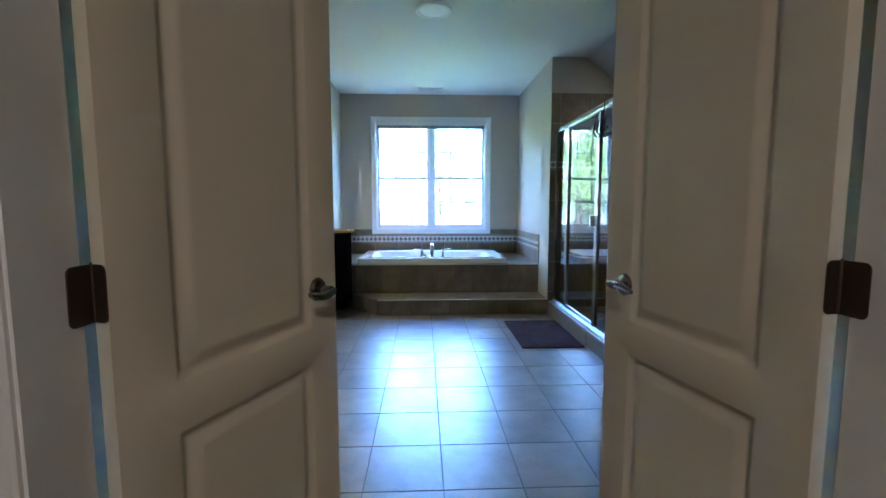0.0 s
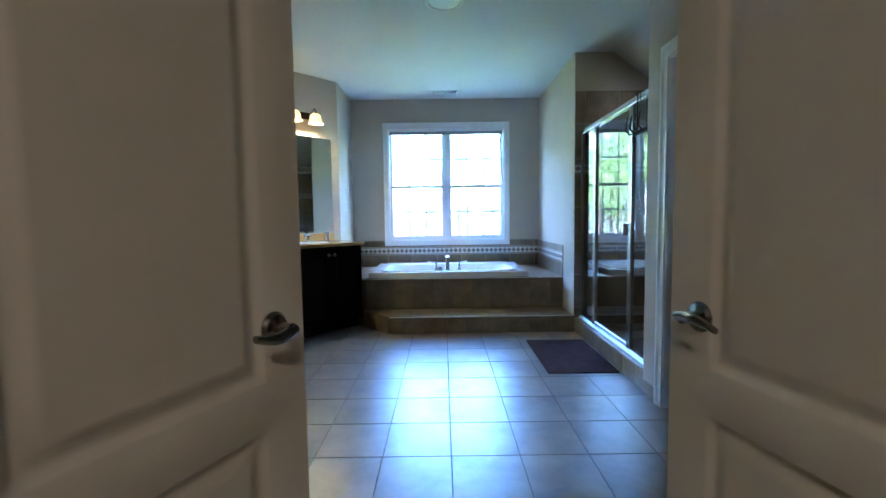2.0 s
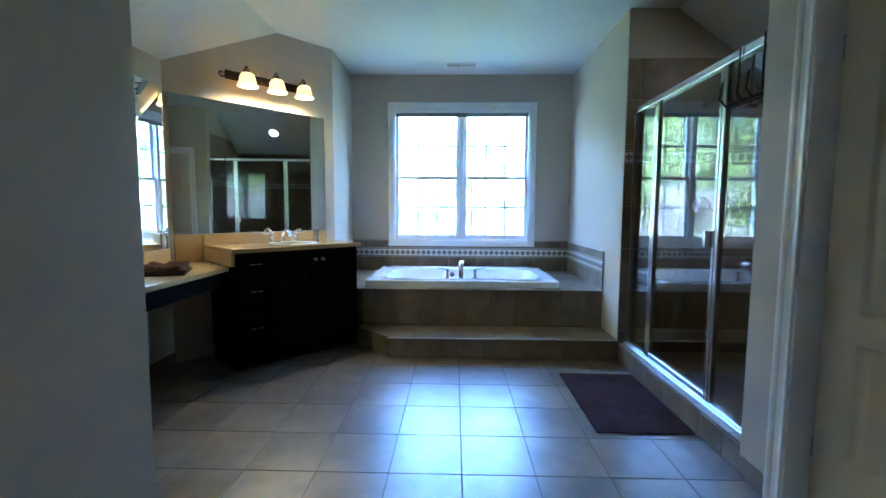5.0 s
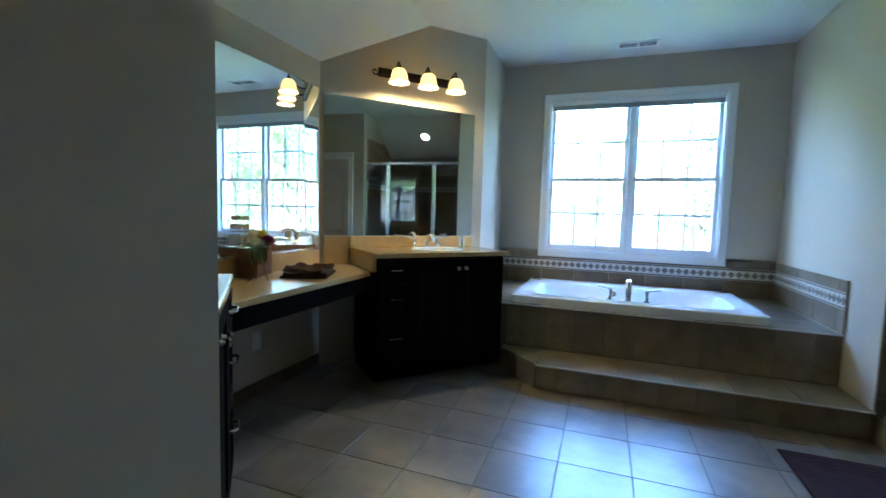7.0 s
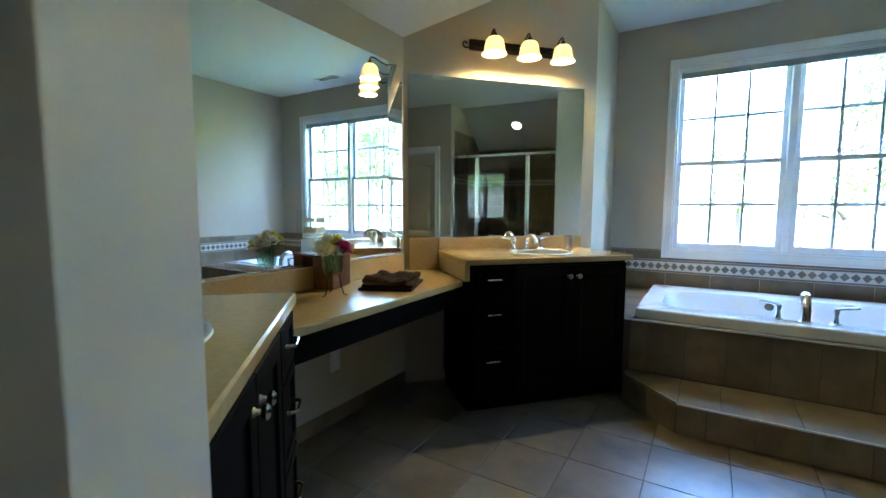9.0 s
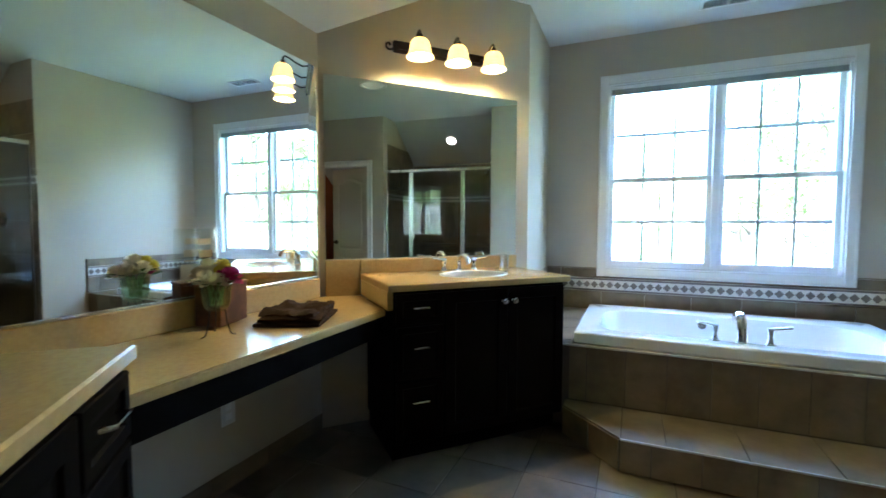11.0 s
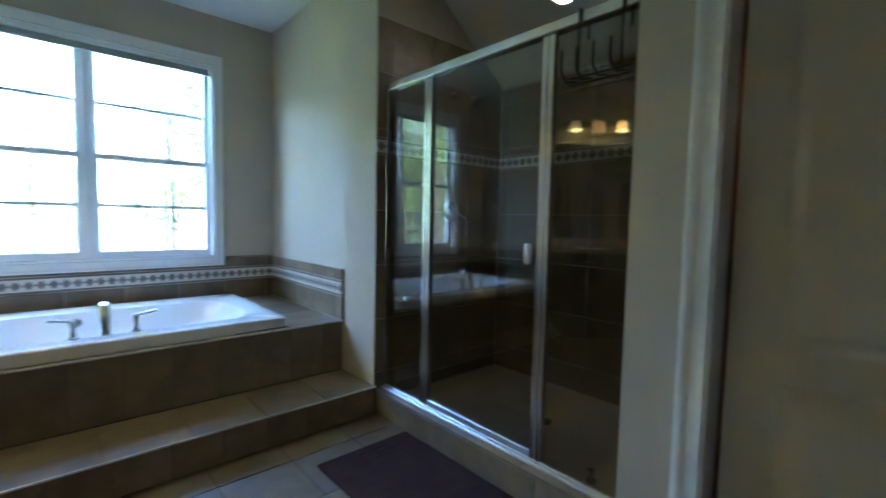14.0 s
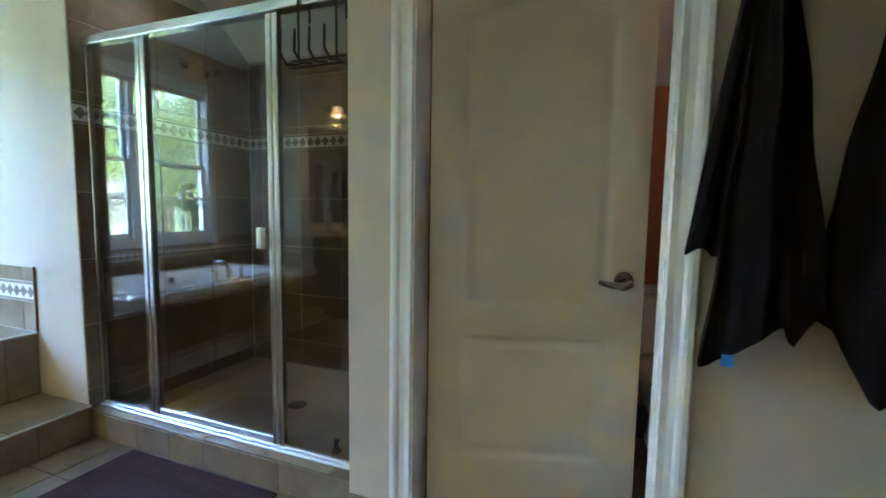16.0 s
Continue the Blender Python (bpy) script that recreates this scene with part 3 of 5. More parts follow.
def lav_faucet(m, label):
    """A widespread basin faucet: spout at the origin, its reach along -y."""
    fa = thing("faucet", label, "faucet", m, "basin faucets")
    base = [(0.0001, 0), (0.026, 0), (0.026, 0.005), (0.017, 0.012), (0.013, 0.03), (0.015, 0.05), (0.0001, 0.052)]
    part("spout_base", lathe(B(), base, None, 18), CHROME, fa, "", True)
    pts = [(0, 0, 0.04)] + [(0, -0.065 + 0.065 * math.cos(a), 0.055 + 0.045 * math.sin(a)) for a in [math.pi * k / 10 for k in range(0, 9)]] + [(0, -0.130, 0.055)]
    part("spout", tube(B(), pts, [0.016] * 3 + [0.0145] * 6 + [0.0135] * 2, None, 12), CHROME, fa, "", True)
    for s in (-1, 1):
        knob = part("tap", lathe(B(), [(0.0001, 0), (0.025, 0), (0.027, 0.006), (0.018, 0.016), (0.014, 0.04), (0.020, 0.060), (0.021, 0.072), (0.013, 0.084), (0.0001, 0.088)], pose(s * 0.105, 0, 0), 18), CHROME, fa, "", True)
        part("lever", tube(B(), [(s * 0.105, 0, 0.074), (s * 0.13, -0.004, 0.078), (s * 0.165, -0.01, 0.085), (s * 0.19, -0.012, 0.088)], [0.010, 0.008, 0.007, 0.008], None, 8), CHROME, knob, "", True)
    return fa


FV1 = Matrix(((U.x, -U.y, 0, -0.41), (U.y, U.x, 0, 4.94), (0, 0, 1, 0), (0, 0, 0, 1)))
W1, W2 = 1.08, 0.915
U2 = Vector((-0.676, 0.737, 0)).normalized()
FV2 = Matrix(((U2.x, -U2.y, 0, 0.176), (U2.y, U2.x, 0, 3.066), (0, 0, 1, 0), (0, 0, 0, 1)))
vanity(FV1, W1, False, "espresso wood vanity with drawers and two doors")
vanity(FV2, W2, True, "espresso wood vanity beside the passage wall")
sink_top(FV1, W1, 0.562, (0.60, 0.25, 0.20, 0.145), "beige quartz countertop with an oval sink", None)
sink_top(FV2, W2, 0.52, (0.40, 0.25, 0.20, 0.145), "beige quartz countertop with an oval sink", None)
lav_faucet(FV1 @ pose(0.60, 0.455, 0.92), "chrome widespread basin faucet on the vanity")
lav_faucet(FV2 @ pose(0.40, 0.455, 0.92), "chrome widespread basin faucet on the vanity")
cup = thing("tumbler", "brushed metal tumbler beside the basin", "cup", FV1 @ pose(0.90, 0.40, 0.92))
part("cup", lathe(B(), [(0.0001, 0), (0.031, 0), (0.034, 0.10), (0.0315, 0.10), (0.029, 0.006), (0.0001, 0.006)], None, 24), ALU, cup, "", True)

# dressing counter between them
desk = thing("dressing_counter", "low beige quartz dressing counter on an espresso apron", "countertop")
outline = [(-0.45, 4.965), (-0.835, 5.315), (-0.998, 5.14), (-0.998, 3.545), (-0.835, 3.37), (-0.45, 3.715)]
b = B()
prism(b, outline, 0.758, 0.79)
bmesh.ops.bevel(b, geom=[e for e in b.edges if abs(e.verts[0].co.z - 0.79) < 1e-5 and abs(e.verts[1].co.z - 0.79) < 1e-5], offset=0.005, segments=2, affect='EDGES')
part("slab", b, COUNTER, desk)
b = B()
bx(b, -0.505, -0.487, 3.74, 4.95, 0.645, 0.757, bevel=0.002)
part("apron", b, CABINET, desk)
b = B()
bx(b, -0.998, -0.978, 3.56, 5.125, 0.7905, 0.903, bevel=0.003)
part("backsplash", b, COUNTER, desk)

b = B()
bx(b, -0.0115, 0.018, 0.0, 0.535, 0.7905, 0.884, FV1, bevel=0.002)
part("side_splash", b, COUNTER, desk)
b = B()
bx(b, -0.215, -0.0125, 0.550, 0.5655, 0.7905, 1.002, FV1, bevel=0.002)
part("corner_splash", b, COUNTER, desk)

# mirrors
mir = thing("wall_mirror", "large frameless mirror over the dressing counter", "mirror")
b = B()
bx(b, XL + 0.001, XL + 0.007, 3.565, 5.125, 0.915, 2.10)
part("glass", b, MIRROR, mir)
b = B()
bx(b, XL + 0.001, XL + 0.014, 3.565, 5.125, 0.904, 0.9145, bevel=0.001)
part("channel", b, ALU, mir, "bright metal mirror channel")
mir = thing("wall_mirror", "large frameless mirror over the sink vanity", "mirror")
b = B()
bx(b, -0.215, 1.097, 0.566, 0.572, 1.008, 2.073, FV1)
part("glass", b, MIRROR, mir)
mir = thing("wall_mirror", "frameless mirror over the second vanity", "mirror")
b = B()
bx(b, 0.03, 1.05, 0.522, 0.528, 1.008, 2.073, FV2)
part("glass", b, MIRROR, mir)

# vanity light
SHADE = material("alabaster_shade", (0.85, 0.70, 0.45), 0.35, vary=0.12, scale=22, emit=(1.0, 0.58, 0.22), emit_strength=0.03)
nt = SHADE.node_tree
thin = nt.nodes.new("ShaderNodeBsdfTranslucent")
stone = nt.nodes.new("ShaderNodeTexNoise")
stone.inputs["Scale"].default_value, stone.inputs["Detail"].default_value = 26, 4
veins = nt.nodes.new("ShaderNodeMapRange")
veins.inputs["From Min"].default_value, veins.inputs["From Max"].default_value = 0.35, 0.65
nt.links.new(stone.outputs["Fac"], veins.inputs["Value"])
glow = nt.nodes.new("ShaderNodeMix")
glow.data_type = 'RGBA'
glow.inputs["A"].default_value = (0.12, 0.08, 0.028, 1)
glow.inputs["B"].default_value = (0.36, 0.28, 0.14, 1)
nt.links.new(veins.outputs[0], glow.inputs["Factor"])
nt.links.new(glow.outputs["Result"], thin.inputs[0])
both = nt.nodes.new("ShaderNodeMixShader")
both.inputs[0].default_value = 0.55
nt.links.new(nt.nodes["Principled BSDF"].outputs[0], both.inputs[1])
nt.links.new(thin.outputs[0], both.inputs[2])
nt.links.new(both.outputs[0], nt.nodes["Material Output"].inputs[0])
BULB = material("lit_bulb", (1, 0.9, 0.7), 0.3, emit=(1.0, 0.74, 0.30), emit_strength=7.5)
light = thing("vanity_light", "bronze bar light with three lit alabaster bells", "wall light", FV1)
LZ = 2.292
b = B()
bx(b, 0.20, 0.90, 0.548, 0.571, LZ - 0.035, LZ + 0.035, bevel=0.008, seg=2)
bx(b, 0.22, 0.88, 0.536, 0.5475, LZ - 0.02, LZ + 0.02, bevel=0.005, seg=2)
part("back_plate", b, BRONZE, light)
for x, s in ((0.20, -1), (0.90, 1)):
    pts = [(x + s * (0.012 + 0.030 * (1 - k / 16) * math.cos(a) + 0.016), 0.55, LZ + 0.030 * (1 - k / 16) * math.sin(a)) for k, a in [(k, -2.6 + k * 0.42) for k in range(15)]]
    part("scroll", tube(B(), pts, 0.006, None, 8), BRONZE, light, "", True)
for x in (0.305, 0.55, 0.795):
    pts = [(x, 0.54, LZ), (x, 0.50, LZ - 0.008), (x, 0.455, LZ + 0.012), (x, 0.41, LZ + 0.040), (x, 0.388, LZ + 0.046), (x, 0.376, LZ + 0.036), (x, 0.375, LZ + 0.018)]
    arm = part("arm", tube(B(), pts, 0.006, None, 8), BRONZE, light, "", True)
    part("socket", lathe(B(), [(0.0001, 0.0), (0.012, 0.0), (0.024, -0.02), (0.026, -0.035), (0.0001, -0.036)], pose(x, 0.375, LZ + 0.020) @ Matrix.Diagonal((0.88, 0.88, 0.90, 1)), 16), BRONZE, arm, "", True)
    part("shade", lathe(B(), [(0.022, -0.028), (0.046, -0.036), (0.062, -0.056), (0.070, -0.085), (0.074, -0.112), (0.084, -0.138), (0.092, -0.148), (0.088, -0.149), (0.079, -0.137), (0.069, -0.110), (0.065, -0.085), (0.057, -0.058), (0.043, -0.040), (0.020, -0.032)], pose(x, 0.375, LZ + 0.020) @ Matrix.Diagonal((0.88, 0.88, 0.90, 1)), 28), SHADE, arm, "lit alabaster glass bell", True)
    part("bulb", lathe(B(), [(0.0001, -0.045), (0.012, -0.05), (0.016, -0.07), (0.028, -0.095), (0.030, -0.112), (0.022, -0.130), (0.0001, -0.138)], pose(x, 0.375, LZ + 0.020) @ Matrix.Diagonal((0.88, 0.88, 0.90, 1)), 16), BULB, arm, "lit bulb", True)

# ---- bathtub ----
tub = thing("bathtub", "white acrylic drop-in bathtub with an oval basin", "bathtub")
TX0, TX1, TY0, TY1, TZ = 0.355, 2.135, 5.825, 6.905, 0.565
tcx, tcy = (TX0 + TX1) / 2, (TY0 + TY1) / 2


def ring(a, c, z, power, n=64):
    out = []
    for k in range(n):
        t = 2 * math.pi * (k + 0.5) / n
        cc, ss = math.cos(t), math.sin(t)
        out.append((tcx + a * math.copysign(abs(cc) ** (2 / power), cc), tcy + c * math.copysign(abs(ss) ** (2 / power), ss), z))
    return out


ha, hc = (TX1 - TX0) / 2, (TY1 - TY0) / 2
b = B()
loops = [ring(ha, hc, 0.503, 40), ring(ha, hc, TZ - 0.008, 40), ring(ha - 0.008, hc - 0.008, TZ, 40), ring(ha - 0.10, hc - 0.12, TZ + 0.002, 8), ring(ha - 0.13, hc - 0.145, TZ - 0.012, 5), ring(ha - 0.16, hc - 0.165, TZ - 0.10, 4),
         ring(ha - 0.22, hc - 0.20, TZ - 0.28, 3.6), ring(ha - 0.30, hc - 0.25, TZ - 0.40, 3.2), ring(ha - 0.42, hc - 0.34, TZ - 0.43, 3), ring(0.1, 0.06, TZ - 0.435, 2)]
rows = [[b.verts.new(p) for p in r] for r in loops]
for a, c in zip(rows, rows[1:]):
    for i in range(64):
        b.faces.new((a[i], a[(i + 1) % 64], c[(i + 1) % 64], c[i]))
b.faces.new(rows[-1])
part("shell", b, ACRYL, tub, "", True)
part("overflow", lathe(B(), [(0.028, 0), (0.028, 0.006), (0.022, 0.012), (0.0001, 0.013)], pose(1.15, TY1 - 0.172, 0.49, 78), 20), NICKEL, tub, "chrome overflow plate", True)
tf = thing("tub_faucet", "chrome tub filler with two lever taps", "faucet")
TFY = 5.93
part("spout_base", lathe(B(), [(0.0001, TZ), (0.032, TZ), (0.032, TZ + 0.006), (0.022, TZ + 0.014), (0.019, TZ + 0.03)], pose(1.238, TFY, 0), 20), CHROME, tf, "", True)
pts = [(1.238, TFY, TZ + 0.01), (1.238, TFY + 0.002, TZ + 0.07), (1.238, TFY + 0.02, TZ + 0.115), (1.238, TFY + 0.06, TZ + 0.14), (1.238, TFY + 0.11, TZ + 0.137), (1.238, TFY + 0.15, TZ + 0.115), (1.238, TFY + 0.16, TZ + 0.10)]
part("spout", tube(B(), pts, [0.021, 0.021, 0.021, 0.022, 0.023, 0.024, 0.021], None, 14, 1.2), CHROME, tf, "", True)
for x, s in ((1.112, -1), (1.368, 1)):
    tap = part("tap", lathe(B(), [(0.0001, TZ), (0.027, TZ), (0.027, TZ + 0.006), (0.016, TZ + 0.016), (0.011, TZ + 0.05), (0.016, TZ + 0.075), (0.016, TZ + 0.09), (0.0001, TZ + 0.098)], pose(x, TFY, 0), 18), CHROME, tf, "", True)
    part("lever", tube(B(), [(x - s * 0.012, TFY, TZ + 0.088), (x + s * 0.03, TFY, TZ + 0.096), (x + s * 0.095, TFY, TZ + 0.106)], [0.011, 0.009, 0.0085], None, 10), CHROME, tap, "", True)

# ---- shower enclosure ----
shower = thing("shower_enclosure", "framed glass shower enclosure with polished metal posts", "shower")
GX = 2.575
for y0, y1, name in ((Y_SH1 - 0.028, Y_SH1 - 0.003, "wall_jamb"), (Y_SH0 + 0.003, Y_SH0 + 0.028, "wall_jamb")):
    b = B()
    bx(b, GX - 0.016, GX + 0.016, y0, y1, 0.14, 1.945, bevel=0.003)
    part(name, b, ALU, shower)
for y0, y1 in ((4.955, 5.018), (4.205, 4.262)):
    b = B()
    ym = (y0 + y1) / 2
    bx(b, GX - 0.018, GX + 0.016, y0, ym - 0.003, 0.165, 1.945, bevel=0.004)
    bx(b, GX - 0.018, GX + 0.016, ym + 0.003, y1, 0.165, 1.945, bevel=0.004)
    bx(b, GX - 0.010, GX + 0.010, ym - 0.003, ym + 0.003, 0.165, 1.945)
    part("post", b, ALU, shower)
b = B()
bx(b, GX - 0.026, GX + 0.026, Y_SH0 + 0.003, Y_SH1 - 0.003, 1.946, 1.988, bevel=0.006, seg=2)
part("header", b, ALU, shower)
b = B()
bx(b, GX - 0.026, GX + 0.026, Y_SH0 + 0.003, Y_SH1 - 0.003, 0.1405, 0.152, bevel=0.003)
bx(b, GX - 0.014, GX + 0.014, Y_SH0 + 0.003, Y_SH1 - 0.003, 0.1525, 0.164, bevel=0.003)
part("sill_track", b, TRACK, shower)
b = B()
bx(b, GX - 0.014, GX + 0.012, 4.264, 4.953, 0.166, 0.198, bevel=0.003)
part("door_rail", b, TRACK, shower)
for y0, y1, name in ((5.020, 5.362, "glass_panel"), (4.264, 4.953, "glass_door"), (3.868, 4.203, "glass_panel")):
    b = B()
    bx(b, GX - 0.003, GX + 0.003, y0, y1, 0.1985 if name == "glass_door" else 0.166, 1.9455)
    g = part(name, b, SHOWERGLASS, shower, "clear glass")
    if name == "glass_door":
        b = B()
        bx(b, GX - 0.045, GX - 0.0035, 4.272, 4.302, 1.01, 1.10, bevel=0.006, seg=2)
        part("pull", b, ALU, g, "metal door pull")
SLATE = material("shower_pan", (0.42, 0.34, 0.25), 0.45, vary=0.06, scale=7, bump=0.05)
pan = thing("shower_pan", "beige shower pan behind a low tiled curb", "shower pan")
b = B()
bx(b, XR + 0.123, XSB - 0.014, Y_SH0 + 0.014, Y_SH1 - 0.014, 0.0, 0.07, bevel=0.006)
part("pan", b, SLATE, pan)
part("drain", lathe(B(), [(0.052, 0.0705), (0.052, 0.0735), (0.044, 0.075), (0.0001, 0.0745)], pose(3.07, 4.55, 0), 24), NICKEL, pan, "dark metal drain grate", True)
sh = thing("wall_shower", "chrome shower head on a bent wall arm", "shower head")
part("flange", lathe(B(), [(0.03, 0), (0.028, 0.008), (0.012, 0.012), (0.0001, 0.012)], pose(3.10, 5.376, 2.03, 90), 18), CHROME, sh, "", True)
part("arm", tube(B(), [(3.10, 5.366, 2.03), (3.10, 5.30, 2.03), (3.105, 5.24, 2.01), (3.11, 5.205, 1.985)], 0.010, None, 10), CHROME, sh, "", True)
part("head", lathe(B(), [(0.012, 0.03), (0.014, 0.01), (0.04, -0.022), (0.042, -0.034), (0.0001, -0.036)], look((3.11, 5.20, 1.978), (3.14, 5.10, 1.85)), 20), CHROME, sh, "", True)
sv = thing("shower_valve", "chrome shower valve with a lever", "shower valve")
part("plate", lathe(B(), [(0.075, 0), (0.07, 0.008), (0.03, 0.014), (0.026, 0.05), (0.0001, 0.052)], pose(3.10, 5.376, 1.25, 90), 28), CHROME, sv, "", True)
part("lever", tube(B(), [(3.10, 5.325, 1.25), (3.14, 5.318, 1.225), (3.18, 5.315, 1.205)], [0.012, 0.008, 0.007], None, 10), CHROME, sv, "", True)
rack = thing("shower_caddy", "black wire hook rack hung over the shower header", "hook rack")
for y in (4.085, 3.915):
    b = B()
    tube(b, [(GX + 0.034, y, 1.90), (GX + 0.034, y, 1.994), (GX - 0.034, y, 1.994), (GX - 0.034, y, 1.72), (GX - 0.05, y, 1.705)], 0.0045, None, 6)
    part("hanger", b, BRONZE, rack, "", True)
for z in (1.715, 1.74):
    part("rail", tube(B(), [(GX - 0.036, 3.875, z), (GX - 0.036, 4.12, z)], 0.005, None, 6), BRONZE, rack, "", True)
for k in range(4):
    y = 3.90 + 0.065 * k
    part("hook", tube(B(), [(GX - 0.036, y, 1.725), (GX - 0.075, y + 0.012, 1.715), (GX - 0.10, y + 0.022, 1.75), (GX - 0.085, y + 0.03, 1.835)], [0.006, 0.006, 0.006, 0.005], None, 6), BRONZE, rack, "", True)
stop = thing("rubber_stopper", "small black rubber stopper on the shower pan", "stopper")
part("body", lathe(B(), [(0.022, 0.07), (0.024, 0.078), (0.012, 0.088), (0.010, 0.11), (0.016, 0.125), (0.0001, 0.128)], pose(2.75, 4.07, 0.001), 14), BRONZE, stop, "", True)

# ---- ceiling fixtures ----
LENS = material("frosted_lens", (0.88, 0.89, 0.89), 0.5, vary=0.03, scale=12)
cl = thing("ceiling_light", "round recessed ceiling light, switched off", "ceiling light")
part("trim_ring", lathe(B(), [(0.150, CE - 0.001), (0.150, CE - 0.006), (0.140, CE - 0.014), (0.118, CE - 0.010), (0.114, CE - 0.001)], pose(1.226, 4.345, 0), 40), TRIM, cl, "white trim ring", True)
part("lens", lathe(B(), [(0.1135, CE - 0.002), (0.112, CE - 0.007), (0.0001, CE - 0.008)], pose(1.226, 4.345, 0), 40), LENS, cl, "frosted grey lens", True)
LIT = material("lit_lens", (0.9, 0.85, 0.75), 0.4, emit=(1.0, 0.78, 0.52), emit_strength=0.5)
sl = thing("shower_light", "small round recessed light, lit, over the shower", "ceiling light")
lx, ly = 3.22, 4.62
tilt = Matrix.Translation((lx, ly, CE - SLOPE * (lx - XS_R))) @ Matrix.Rotation(math.atan(SLOPE), 4, 'Y')
part("trim_ring", lathe(B(), [(0.095, -0.001), (0.095, -0.008), (0.070, -0.010), (0.066, -0.001)], tilt, 32), TRIM, sl, "", True)
part("lens", lathe(B(), [(0.0655, -0.002), (0.0001, -0.006)], tilt, 32), LIT, sl, "lit lens", True)
# Unseen fixtures: the bedroom dome is added to warm the doors, the closet's inferred.
for x, y, zc, power, label in ((1.1, -0.9, CE, 1.85, "unseen bedroom ceiling light, added to warm the entry doors"), (3.1, 2.6, CE - SLOPE * (3.1 - XS_R) - 0.11, 0.09, "round flush closet ceiling light, dimly lit")):
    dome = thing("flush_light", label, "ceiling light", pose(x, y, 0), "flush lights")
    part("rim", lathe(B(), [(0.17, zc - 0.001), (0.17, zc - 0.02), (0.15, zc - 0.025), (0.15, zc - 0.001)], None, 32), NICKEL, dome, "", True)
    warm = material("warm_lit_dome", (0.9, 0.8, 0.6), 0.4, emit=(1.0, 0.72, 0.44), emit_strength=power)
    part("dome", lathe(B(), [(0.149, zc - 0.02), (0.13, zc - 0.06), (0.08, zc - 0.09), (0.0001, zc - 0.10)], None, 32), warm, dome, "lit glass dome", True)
vent = thing("ceiling_vent", "white slotted ceiling register", "vent")
b = B()
for x0, x1, y0, y1 in ((1.06, 1.41, 6.60, 6.625), (1.06, 1.41, 6.725, 6.75), (1.06, 1.085, 6.625, 6.725), (1.385, 1.41, 6.625, 6.725), (1.225, 1.245, 6.625, 6.725)):
    bx(b, x0, x1, y0, y1, CE - 0.008, CE - 0.001, bevel=0.002)
part("frame", b, TRIM, vent)
# Near-black sheet paints the shade behind the slats; the house panes reuse its colour.
DARK = material("vent_shadow", (0.05, 0.05, 0.05), 0.8)
b = B()
bx(b, 1.086, 1.384, 6.626, 6.724, CE - 0.003, CE - 0.001)
part("shadow_backing", b, DARK, vent)
for k in range(6):
    b = B()
    bx(b, 1.087, 1.383, -0.006, 0.006, -0.0008, 0.0008, pose(0, 6.637 + k * 0.0155, CE - 0.0058, 35))
    part("slat", b, TRIM, vent)

# ---- soft things ----
mat_rug = thing("bath_mat", "plum bath mat with ridged borders on the floor", "bath mat")
b = B()
bx(b, 1.957, 2.487, 4.175, 5.045, 0.0005, 0.011, bevel=0.005, seg=2)
part("cloth", b, RUG, mat_rug)
for i in (0.035, 0.075, 0.115):
    b = B()
    for x0, x1, y0, y1 in ((1.957 + i, 2.487 - i, 4.175 + i, 4.193 + i), (1.957 + i, 2.487 - i, 5.027 - i, 5.045 - i), (1.957 + i, 1.975 + i, 4.193 + i, 5.027 - i), (2.469 - i, 2.487 - i, 4.193 + i, 5.027 - i)):
        bx(b, x0, x1, y0, y1, 0.0112, 0.0132, bevel=0.0009)
    part("ridge", b, RUG, mat_rug)

CLOTH = material("charcoal_terry", (0.0085, 0.0058, 0.005), 0.95, vary=0.15, scale=30, bump=0.8, bump_scale=380, spec=0.1)
BROWNCLOTH = material("brown_terry", (0.050, 0.027, 0.015), 0.92, vary=0.25, scale=35, bump=0.9, bump_scale=300, spec=0.1)
BLUE = material("blue_tag", (0.08, 0.28, 0.75), 0.6)


